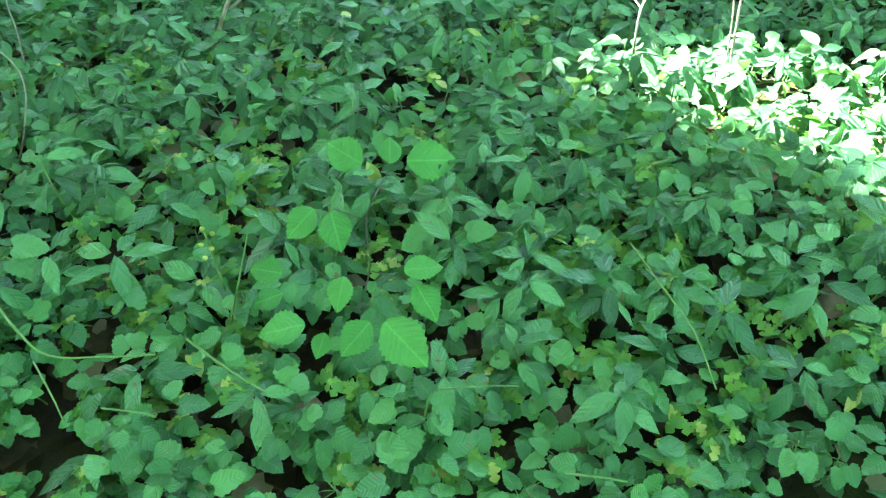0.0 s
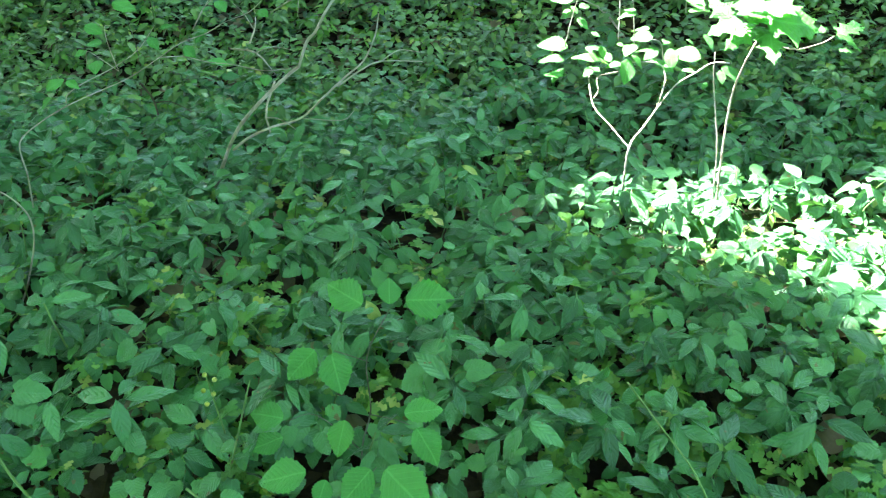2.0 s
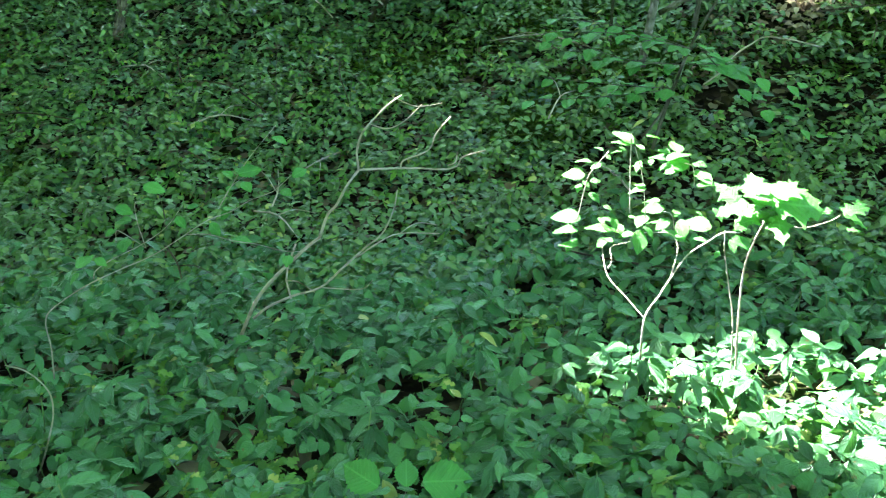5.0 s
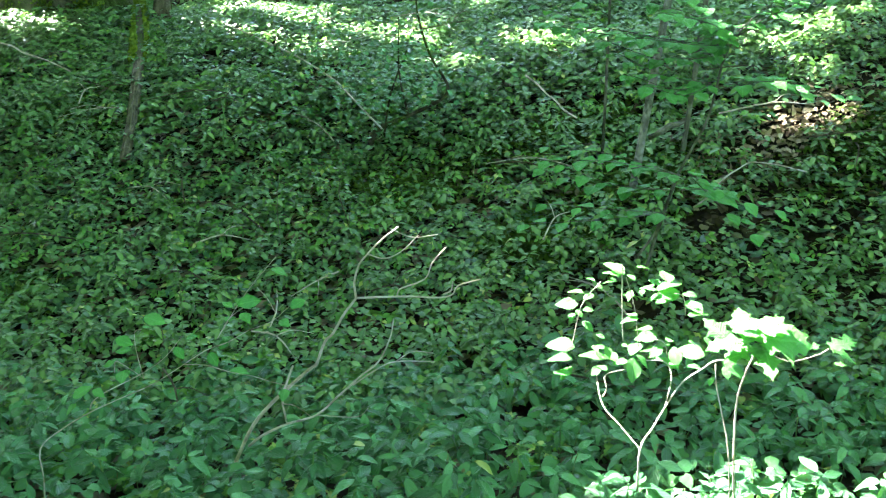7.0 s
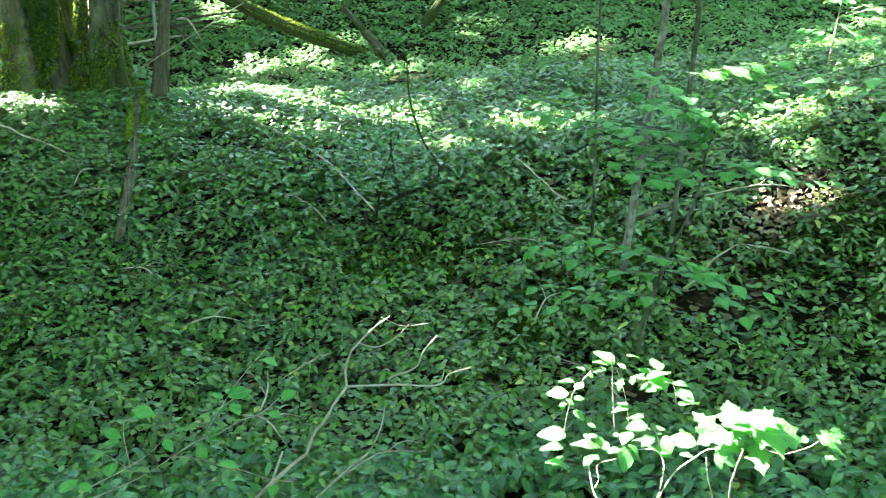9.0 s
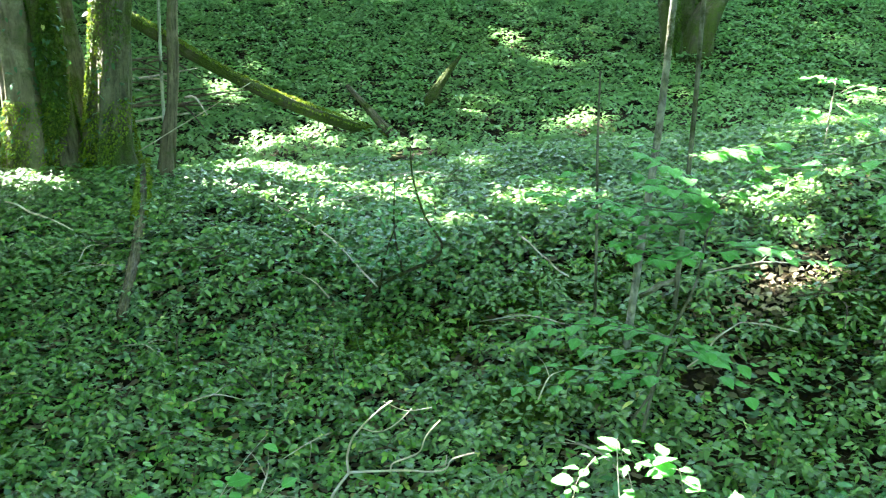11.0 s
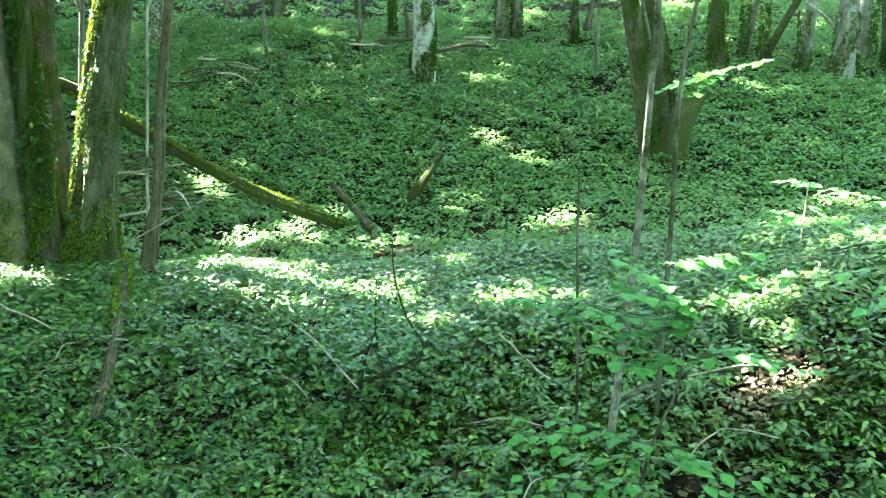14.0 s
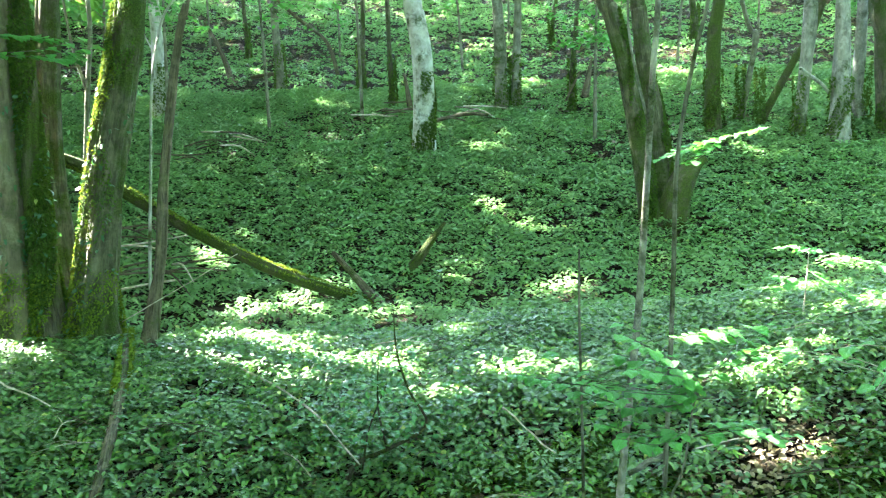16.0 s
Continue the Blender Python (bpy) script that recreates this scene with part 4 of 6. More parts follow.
for k, (x, y, tall, wide, low) in enumerate([(-2.3, 13.2, 3.2, 1.1, 1.7), (-0.9, 13.6, 3.4, 1.0, 1.9), (-3.6, 12.4, 3.2, 1.1, 1.6), (2.5, 12.2, 2.6, 0.8, 1.3), (-5.6, 15.5, 3.4, 1.4, 1.2),
        (0.9, 17.5, 3.2, 1.3, 1.2), (4.8, 16.0, 3.0, 1.4, 1.0), (-1.8, 20.0, 3.6, 1.6, 0.8), (2.2, 21.0, 3.6, 1.8, 0.8), (7.5, 19.0, 3.6, 1.8, 0.8), (-5.0, 21.0, 3.8, 1.8, 0.8), (5.2, 24.0, 4.0, 2.0, 0.6),
        # unseen trees added left of the view, sunward of the hollow, for shade
        (-3.5, 4.6, 3.2, 0.9, 0.5), (-3.1, 3.5, 3.0, 0.9, 0.5), (-2.8, 2.5, 2.8, 0.9, 0.5), (-3.9, 3.9, 3.6, 1.1, 0.4), (-3.5, 2.8, 3.4, 1.1, 0.4)]):
    young_tree(x, y, tall, wide, low, 60 + k)

BRUSH = [
    ("dead trunk leaning out of the undergrowth", "dead_tree", [(-3.60, 17.0, 2.2, 0.09), (-3.74, 17.0, 2.79, 0.07), (-3.90, 17.0, 3.22, 0.055), (-4.13, 17.0, 3.65, 0.03)]),
    ("arching dark dead branch", "dead_branch", [(-1.45, 15.5, 2.5, 0.05), (-1.51, 15.5, 2.78, 0.05), (-1.65, 15.5, 3.12, 0.047), (-2.09, 15.5, 3.48, 0.043), (-2.60, 15.5, 3.95, 0.03)]),
    ("small dark stump up the slope", "stump", [(-0.12, 14.0, 1.6, 0.08), (-0.16, 14.0, 1.95, 0.06), (-0.23, 14.0, 2.40, 0.03)]),
    ("broken stump beside a thin tree", "stump", [(2.62, 13.5, 1.95, 0.09), (2.66, 13.5, 2.2, 0.06), (2.72, 13.5, 2.55, 0.02)]),
    ("broken stump beside a thin tree", "stump", [(2.30, 13.4, 1.9, 0.03), (2.42, 13.4, 2.15, 0.028), (2.50, 13.4, 2.3, 0.02)]),
    ("dead log lying on the slope", "fallen_log", [(0.2, 13.3, 1.62, 0.04), (0.7, 13.2, 1.72, 0.045), (1.05, 13.1, 1.70, 0.03)]),
    ("dead log lying on the slope", "fallen_log", [(-3.2, 16.6, 2.55, 0.05), (-2.8, 16.4, 2.6, 0.05), (-2.4, 16.2, 2.55, 0.04)]),
    ("pale dead pole among the trees", "dead_pole", [(5.65, 11.72, 1.85, 0.0276), (5.45, 11.58, 1.99, 0.0345), (5.10, 11.45, 2.19, 0.0276)]),
    ("pale broken stump up the slope", "stump", [(1.75, 16.5, 2.4, 0.05), (1.80, 16.5, 2.8, 0.04), (1.90, 16.5, 3.1, 0.01)]),
]
for k, (label, name, line) in enumerate(BRUSH):
    dead_stem(name, label, line, DEAD if k != 7 else PALE, "dead wood", 9, 0.18, 5, 30 + k)


def brush_pile(x, y, count, seed):
    rng = random.Random(seed)
    t = thing("brush_pile", "heap of pale dead branches on the ground", "brushwood", at=(x, y, float(land(x, y))))
    for k in range(count):
        a, long = rng.uniform(-1.2, 1.2), rng.uniform(0.25, 0.6)
        cx, cy = x + rng.uniform(-0.4, 0.4), y + rng.uniform(-0.3, 0.3)
        z = float(land(cx, cy)) + rng.uniform(0.05, 0.22)
        stem_part("stick", [(cx - long * math.cos(a), cy - long * math.sin(a), z + rng.uniform(-0.1, 0.1), 0.012), (cx, cy, z + 0.05, 0.011), (cx + long * math.cos(a), cy + long * math.sin(a), z + rng.uniform(-0.15, 0.15), 0.005)], DEAD if k % 4 else TWIG, t, sides=6, steps=3, rough=0.1, seed=k)


brush_pile(-3.3, 9.6, 14, 1)
brush_pile(-0.4, 13.6, 7, 2)
brush_pile(1.0, 13.4, 6, 3)
brush_pile(-2.9, 12.3, 9, 5)
brush_pile(-2.6, 8.9, 8, 6)


# ---- unseen canopy over the place; its gaps are set where the sun spots fall ----
GAPS = [
    # ground x, y and the half width and half depth of the sunlit spot
    (1.20, 1.16, 0.40, 0.38), (0.60, 1.46, 0.24, 0.10), (0.36, 1.40, 0.06, 0.03), (1.0, 1.0, 0.2, 0.12), (0.84, 1.14, 0.14, 0.10), (0.95, 1.42, 0.25, 0.20), (1.5, 1.55, 0.3, 0.25), (1.66, 3.78, 0.30, 0.17), (-2.66, 6.73, 0.306, 0.224), (-1.95, 6.49, 0.284, 0.223), (-1.55, 6.81, 0.186, 0.258),
    (-1.67, 5.87, 0.131, 0.151), (-0.65, 5.87, 0.282, 0.303), (-0.12, 5.82, 0.252, 0.232), (0.28, 5.22, 0.18, 0.12), (-1.23, 7.94, 0.342, 0.209),
    (1.47, 9.81, 0.286, 0.154), (0.91, 10.23, 0.136, 0.168), (-1.43, 11.66, 0.25, 0.14), (-1.38, 12.82, 0.221, 0.16),
    (-0.33, 11.25, 0.14, 0.1), (-2.02, 16.17, 0.33, 0.601), (-1.34, 14.43, 0.26, 0.2), (4.61, 15.27, 0.362, 0.639), (4.58, 11.28, 0.215, 0.161),
]
MORE_GAPS = [
    (1.33, 12.11, 0.148, 0.106), (1.99, 15.28, 0.312, 0.43), (-3.51, 17.91, 0.43, 0.7), (6.47, 13.93, 0.218, 0.392), (1.47, 8.27, 0.122, 0.122),
    (2.13, 4.57, 0.236, 0.132), (0.75, 5.25, 0.16, 0.14), (-2.79, 11.59, 0.179, 0.12), (5.46, 18.47, 0.433, 0.991),
    (-2.16, 9.44, 0.197, 0.492), (1.54, 20.48, 0.4, 0.5), (-1.5, 22, 0.4, 0.5),
]
# spots along the top of the bank and on the flanks of trunks
CREST_GAPS = [
    (-0.95, 7.75, 0.16, 0.08), (-1.75, 8.0, 0.14, 0.10), (-0.75, 8.5, 0.12, 0.08),
    (-0.91, 6.39, 0.264, 0.152), (0.37, 5.05, 0.15, 0.10), (-1.31, 6.04, 0.201, 0.141),
    (-2.34, 6.62, 0.356, 0.163), (-0.85, 5.67, 0.161, 0.12), (0.94, 12.12, 0.146, 0.146),
    (-1.97, 6.13, 0.161, 0.141), (3.1, 5.25, 0.3, 0.22), (3.37, 5.01, 0.385, 0.193), (-3.03, 6.35, 0.303, 0.141), (-0.2, 7.65, 0.184, 0.122), (0.41, 8.77, 0.122, 0.102),
]
BANK_GAPS = [(3.53, 6.97, 0.178, 0.127), (3.06, 6.62, 0.166, 0.118), (2.57, 5.83, 0.084, 0.084), (4.21, 8, 0.115, 0.115), (1.82, 2.31, 0.068, 0.059), (2.07, 2.22, 0.078, 0.058), (1.99, 2.37, 0.077, 0.058), (2.15, 2.18, 0.049, 0.049), (2.13, 1.83, 0.08, 0.08),
    (-2, 6.28, 0.152, 0.091), (-1.55, 5.95, 0.121, 0.04), (-1.05, 5.63, 0.07, 0.03), (-0.66, 5.44, 0.09, 0.03), (-0.34, 5.65, 0.1, 0.04), (-0.07, 5.33, 0.06, 0.04), (-0.46, 5.21, 0.03, 0.03), (0.26, 5.35, 0.05, 0.03), (0.64, 5.56, 0.071, 0.03), (1.37, 4.48, 0.048, 0.029), (1.11, 5.14, 0.059, 0.03), (1.74, 4.51, 0.057, 0.028), (1.95, 4.09, 0.028, 0.028), (-1.43, 4.45, 0.03, 0.03), (-0.44, 4.27, 0.03, 0.03), (-1.02, 4.66, 0.03, 0.03)]
# shafts that reach the slim saplings, the sprig and the bough above the herbs
SHAFT_GAPS = [(2.15, 2.95, 0.12, 0.04), (2.5, 2.72, 0.15, 0.05), (2.95, 2.4, 0.16, 0.06), (2.95, 5.37, 0.24, 0.06), (2.9, 5.0, 0.14, 0.04), (3.25, 5.05, 0.16, 0.05)]
_flecks = random.Random(77)
GAPS = GAPS + MORE_GAPS + CREST_GAPS + BANK_GAPS + SHAFT_GAPS + [(_flecks.uniform(-4, 1.6), _flecks.uniform(5.2, 9), _flecks.uniform(0.02, 0.08), _flecks.uniform(0.02, 0.06)) for _ in range(22)]


def canopy():
    rng = np.random.default_rng(21)
    # unseen crowns placed between the sun and the place, to shade it
    n = 140000
    gy = np.concatenate([rng.uniform(-1.5, 19, n - 38000), rng.uniform(19, 36, 38000)])
    gx = rng.uniform(-1, 1, n) * (0.62 * np.maximum(gy, 0) + 2.2) + 0.3
    near = rng.uniform(0, 1, n) < 0.25 * (gy > 5)
    gy[near] = rng.uniform(-1.5, 6, near.sum())
    gx[near] = rng.uniform(-1, 1, near.sum()) * (0.62 * np.maximum(gy[near], 0) + 2.2) + 0.3
    gz = land(gx, gy)
    gap = np.zeros(n, bool)
    for x, y, a, b in GAPS:
        halo = 0.15 if y < 8.6 else 0.09
        a, b = a + halo, b + halo
        ang = np.arctan2((gy - y) / b, (gx - x) / a)
        edge = 1 + 0.25 * np.sin(3 * ang + x * 7) + 0.15 * np.sin(7 * ang + y * 5)
        gap |= ((gx - x) / a) ** 2 + ((gy - y) / b) ** 2 < edge ** 2
    keep = ~gap | ((gy > 8.6) & (rng.uniform(0, 1, n) < 0.12))
    gx, gy, gz = gx[keep], gy[keep], gz[keep]
    s = np.where(gy < 5.2, rng.uniform(9, 15, len(gx)), rng.uniform(15, 24, len(gx)))
    # the rest of the unseen canopy, thinner, all round the sky; it leaves the same gaps open
    m = 80000
    ox, oy = rng.uniform(-16, 18, m), rng.uniform(-12, 34, m)
    oz = land(ox, oy) * 0.8 + rng.uniform(7.5, 12, m)
    sx, sy = ox - SUN.x / SUN.z * (oz - 0.5), oy - SUN.y / SUN.z * (oz - 0.5)
    for _ in range(2):
        drop = (oz - land(sx, sy)) / SUN.z
        sx, sy = ox - SUN.x * drop, oy - SUN.y * drop
    open_sky = np.zeros(m, bool)
    for x, y, a, b in GAPS:
        open_sky |= ((sx - x) / (a + 0.2)) ** 2 + ((sy - y) / (b + 0.2)) ** 2 < 1.3
    tufts = np.sin(ox * 1.1 + 2 * np.sin(oy * 0.7)) + np.sin(oy * 1.3 + 1.7 * np.sin(ox * 0.6))
    # opening made in the leaves so that skylight falls from ahead
    clearing = ((ox - 1.2) / 3.2) ** 2 + ((oy - 8.5) / 4.0) ** 2 < 1
    keep = ~open_sky & ~clearing & (tufts > -1.1) & (rng.uniform(0, 1, m) < np.where(oy > 14, 0.25, 0.62))
    around = np.stack([ox, oy, oz], -1)[keep]
    places = np.stack([gx + SUN.x * s, gy + SUN.y * s, gz + SUN.z * s], -1)
    # unseen lighter crowns added to dim the ground to the sides and behind
    q = 30000
    wx, wy = rng.uniform(-13, 15, q), rng.uniform(-11, 17, q)
    wide = np.abs(wx - 0.3) > 0.62 * np.maximum(wy, 0) + 1.9
    wide |= wy < -1.2
    wx, wy = wx[wide], wy[wide]
    reach = rng.uniform(10, 17, len(wx))
    outer = np.stack([wx + SUN.x * reach, wy + SUN.y * reach, land(wx, wy) + SUN.z * reach], -1)
    outer = outer[((outer[:, 0] - 1.2) / 3.2) ** 2 + ((outer[:, 1] - 8.5) / 4.0) ** 2 > 1]
    places = np.concatenate([places, around, outer])
    n = len(places)
    turns = turn(rng.uniform(0, 6.28, n), rng.normal(0, 0.5, n), rng.normal(0, 0.5, n))
    sizes = rng.uniform(0.20, 0.32, n) * np.where(np.arange(n) < len(gx), np.where(np.resize(gy, n) > 19, 1.5, 1.0), np.where(np.arange(n) >= n - len(outer), 1.7, 1.0))
    owners = [big_left, mossy_left, birch, right_pair] + far_trees
    feet = np.array([o.location[:2] for o in owners]) + np.array([[-3.0, 0.0]])
    whose = np.argmin(((places[:, None, :2] - feet[None]) ** 2).sum(-1), axis=1)
    for k, o in enumerate(owners):
        mine = whose == k
        if mine.sum() > 20:
            ob = part("crown", raw_mesh("crown", *swarm(LEAF_TINY, places[mine], turns[mine], sizes[mine])), CANOPY, o, "unseen leafy green crown placed to shade, with gaps for sun spots")


canopy()


def woodland_edge():
    """Unseen undergrowth and low crowns added on both sides and behind, against light from the horizon."""
    rng = np.random.default_rng(91)
    n = 30000
    a = rng.uniform(-2.55, 2.55, n)
    far = rng.uniform(15, 21, n)
    x, y = 1.0 - np.sin(a) * far * 1.05, 9.0 - np.cos(a) * far * 1.35
    clumps = np.sin(a * 9 + 2 * np.sin(a * 4)) * 1.6
    z = land(x, y) + rng.uniform(0, 1, n) ** 1.1 * (10.5 + clumps)
    turns = turn(rng.uniform(0, 6.28, n), rng.normal(-0.3, 0.5, n), rng.normal(0, 0.5, n))
    herb_layer("woodland_edge", "unseen screen of green leaves that blocks low light from the sides", CANOPY, [swarm(LEAF_TINY, np.stack([x, y, z], -1), turns, rng.uniform(0.45, 0.75, n))])


woodland_edge()


# ---- plants one can tell apart ----
def leaf_mesh(shape, name="leaf"):
    return raw_mesh(name, *shape)


LEAVES = {"lance": [leaf_mesh(s) for s in LANCE], "heart": [leaf_mesh(s) for s in HEART], "egg": [leaf_mesh(s) for s in EGG], "lobed": [leaf_mesh(s) for s in LOBE], "maple": [leaf_mesh(s) for s in MAPLE]}
LEAF_DRESS = {"lance": MERCURY, "heart": NETTLE, "egg": HAZEL, "lobed": LOBED, "maple": HAZEL}
for kind, meshes in LEAVES.items():
    for mesh in meshes:
        mesh.materials.append(LEAF_DRESS[kind])


def hang_leaf(parent, kind, base, tip, tilt=0.0, pick=0, width=1.0, lean=0.0):
    """One leaf from its base to its tip, face upwards, in the coordinates of the place."""
    base, tip = Vector(base), Vector(tip)
    way = tip - base
    size = way.length
    y = way.normalized()
    x = y.cross(Vector((0, -lean, 1)))
    x = x.normalized() if x.length > 0.05 else Vector((1, 0, 0))
    z = x.cross(y)
    m = Matrix((x, y, z)).transposed().to_4x4() @ Matrix.Rotation(tilt, 4, "Y") @ Matrix.Diagonal((width, 1, 1, 1))
    ob = part("leaf", LEAVES[kind][pick % len(LEAVES[kind])], None, parent)
    here = ob.location.copy()
    ob.matrix_basis = Matrix.Translation(here + base) @ m @ Matrix.Diagonal((size, size, size, 1))
    return ob


def herb(kind, name, label, category, leaves, height, length, reach, seed):
    """One herb at the origin: an upright stalk and leaves in tiers."""
    rng = random.Random(seed)
    t = thing(name, label, category, name.replace("_", " ") + " plants")
    bend = rng.uniform(-0.02, 0.02)
    stem_part("stalk", [(0, 0, -0.03, 0.0022), (bend, bend, height * 0.5, 0.002), (0, 0, height, 0.0014)], STALK, t, sides=5, steps=2)
    for k in range(leaves):
        yaw = k * 2.4 + rng.uniform(-0.3, 0.3)
        tier = k % 3
        z = height * (1 - 0.22 * tier) * rng.uniform(0.95, 1.03)
        size = length * rng.uniform(0.75, 1.1) * (1 if tier < 2 else 0.85)
        out = size * reach
        drop = math.tan(rng.uniform(-0.75, 0.3))
        base = (math.sin(yaw) * out, math.cos(yaw) * out, z)
        tip = (math.sin(yaw) * (out + size * 0.92), math.cos(yaw) * (out + size * 0.92), z + drop * size * 0.6)
        holder = t
        if reach > 0.3:
            holder = stem_part("leaf_stalk", [(0, 0, z - 0.012, 0.0011), (base[0] * 0.6, base[1] * 0.6, z + 0.002, 0.001), (*base, 0.0008)], STALK, t, sides=4, steps=2)
        hang_leaf(holder, kind, base, tip, rng.uniform(-0.45, 0.45), k)
    return t


def grow_herbs():
    rng = random.Random(4)
    kinds = {
        "lance": [herb("lance", "dogs_mercury", "upright herb with whorled dark green lance-shaped leaves", "herb", n, h, l, 0.12, i) for i, (n, h, l) in enumerate(((8, 0.19, 0.080), (9, 0.22, 0.075), (7, 0.17, 0.085), (8, 0.16, 0.070)))],
        "heart": [herb("heart", "dead_nettle", "low herb with toothed heart-shaped green leaves", "herb", n, h, l, 0.55, 20 + i) for i, (n, h, l) in enumerate(((7, 0.15, 0.046), (8, 0.17, 0.043), (6, 0.13, 0.050)))],
        "lobed": [herb("lobed", "ground_elder", "light green herb with cut lobed leaves", "herb", n, h, l, 0.35, 40 + i) for i, (n, h, l) in enumerate(((7, 0.12, 0.050), (6, 0.10, 0.055)))],
    }
    used = {k: [False] * len(v) for k, v in kinds.items()}
    step, y = 0.113, 0.26
    while y < 2.15:
        half = 0.55 * y + 0.62
        x = -half + rng.uniform(0, step)
        while x < half:
            px, py = x + rng.uniform(-0.05, 0.05), y + rng.uniform(-0.05, 0.05)
            r = rng.random()
            lance = min(0.85, max(0.22, (py - 0.45) / 0.9))
            kind = "lance" if r < lance else ("lobed" if r > 0.84 else "heart")
            pick = rng.randrange(len(kinds[kind]))
            size = rng.uniform(0.65, 1.25 if py > 0.8 else 0.95)
            m = Matrix.Translation((px, py, float(land(px, py)))) @ Matrix.Rotation(rng.uniform(0, 6.28), 4, "Z") @ Matrix.Rotation(rng.uniform(-0.28, 0.28), 4, "X") @ Matrix.Diagonal((size, size, size, 1))
            if used[kind][pick]:
                copy_thing(kinds[kind][pick], m)
            else:
                kinds[kind][pick].matrix_basis = m
                used[kind][pick] = True
            x += step
        y += step


def woody(name, label, category, groups, mat, stem_name="stem", sides=7, rough=0.08, base=None, slim=0.75):
    """A woody plant from lines of (x, y, z, radius): one stem and its branches."""
    t = thing(name, label, category, at=base or groups[0][0][:3])
    for k, line in enumerate(groups):
        line = [(*p[:3], p[3] * slim) for p in line]
        stem_part(stem_name if k == 0 else "branch", line, mat, t, sides=sides, steps=4, rough=rough, seed=k)
    return t


def leafy(t, kind, rows, seed=0, width=1.0, lean=0.3, size=1.0, more=0):
    rng = random.Random(seed)
    for row in list(rows) * more:
        x, y, z = row[:3]
        a, long = rng.uniform(0, 6.28), math.dist(row[:3], row[3:]) * rng.uniform(0.45, 0.75)
        x, y, z = x + rng.uniform(-0.05, 0.05), y + rng.uniform(-0.05, 0.05), z + rng.uniform(-0.03, 0.02)
        hang_leaf(t, kind, (x, y, z), (x + math.sin(a) * long, y + math.cos(a) * long, z + rng.uniform(-0.4, 0.15) * long), rng.uniform(-0.3, 0.3), 0, rng.uniform(0.75, 0.95), 0.0)
    for k, row in enumerate(rows):
        base, tip = Vector(row[:3]), Vector(row[3:])
        tip = base + (tip - base) * size
        hang_leaf(t, kind, base, tip, rng.uniform(-0.35, 0.35), k, width, lean)


def sprays(t, lines, kind, each, size, mat, seed=0, twig="twig", copies=1):
    """Twigs with leaves to both sides, as flat sprays."""
    rng = random.Random(seed)
    doubled = []
    for line in lines * copies:
        dx, dy, dz = rng.uniform(-0.06, 0.06), rng.uniform(-0.22, 0.22), rng.uniform(-0.07, 0.07)
        doubled += [line, [(p[0] + dx * i * 2 / len(line), p[1] + dy * i * 2 / len(line), p[2] + dz * i * 2 / len(line), p[3]) for i, p in enumerate(line)]]
    for line in doubled:
        branch = stem_part(twig, [(*p[:3], p[3] * 0.6) for p in line], mat, t, sides=5, steps=3)
        path = spline(line, 8)
        for k in range(each):
            s = (k + 0.7) / each * (len(path) - 1)
            i = min(len(path) - 2, int(s))
            p = path[i][:3] + (path[i + 1][:3] - path[i][:3]) * (s - i)
            way = path[i + 1][:3] - path[i][:3]
            way = way / max(1e-6, np.linalg.norm(way))
            side = (1 if k % 2 else -1) * rng.uniform(0.5, 1.2)
            yaw = math.atan2(way[0], way[1]) + side
            long = size * rng.uniform(0.7, 1.15)
            stalk = 0.012
            base = Vector(p) + Vector((math.sin(yaw), math.cos(yaw), 0)) * stalk
            tip = base + Vector((math.sin(yaw), math.cos(yaw), rng.uniform(-0.22, 0.12))) * long * 0.95
            hang_leaf(branch, kind, base, tip, rng.uniform(-0.2, 0.2), k, rng.uniform(0.9, 1.15), 0.0)


SEEDLING_LEAVES = [
    (-0.138, 0.980, 0.090, -0.205, 1.019, 0.105), (-0.062, 0.998, 0.078, 0.030, 1.003, 0.080), (-0.089, 0.966, 0.106, -0.090, 1.015, 0.126),
    (-0.210, 0.878, 0.093, -0.253, 0.832, 0.078), (-0.178, 0.852, 0.117, -0.158, 0.790, 0.096), (-0.236, 0.717, 0.138, -0.290, 0.729, 0.142),
    (-0.249, 0.733, 0.062, -0.300, 0.716, 0.057), (-0.145, 0.716, 0.132, -0.159, 0.666, 0.117), (-0.057, 0.722, 0.138, 0.001, 0.734, 0.142),
    (-0.040, 0.701, 0.132, -0.003, 0.652, 0.118), (-0.188, 0.610, 0.169, -0.255, 0.599, 0.166), (-0.098, 0.602, 0.187, -0.137, 0.559, 0.176),
    (-0.077, 0.593, 0.203, -0.020, 0.535, 0.189), (-0.164, 0.612, 0.144, -0.172, 0.576, 0.136), (-0.041, 0.592, 0.015, -0.070, 0.554, 0.007)]

SEEDLING_LOW_LEAVES = [
    (-0.018, 0.518, 0.140, -0.037, 0.548, 0.147), (-0.014, 0.505, 0.141, 0.019, 0.516, 0.144), (-0.007, 0.516, 0.094, 0.012, 0.485, 0.089),
    (-0.031, 0.508, 0.058, -0.062, 0.484, 0.054), (-0.040, 0.510, 0.025, -0.054, 0.458, 0.019), (-0.180, 0.530, 0.048, -0.226, 0.514, 0.045),
    (-0.166, 0.511, 0.051, -0.148, 0.559, 0.061), (-0.183, 0.519, 0.015, -0.190, 0.462, 0.009), (-0.159, 0.539, 0.020, -0.118, 0.527, 0.018)]

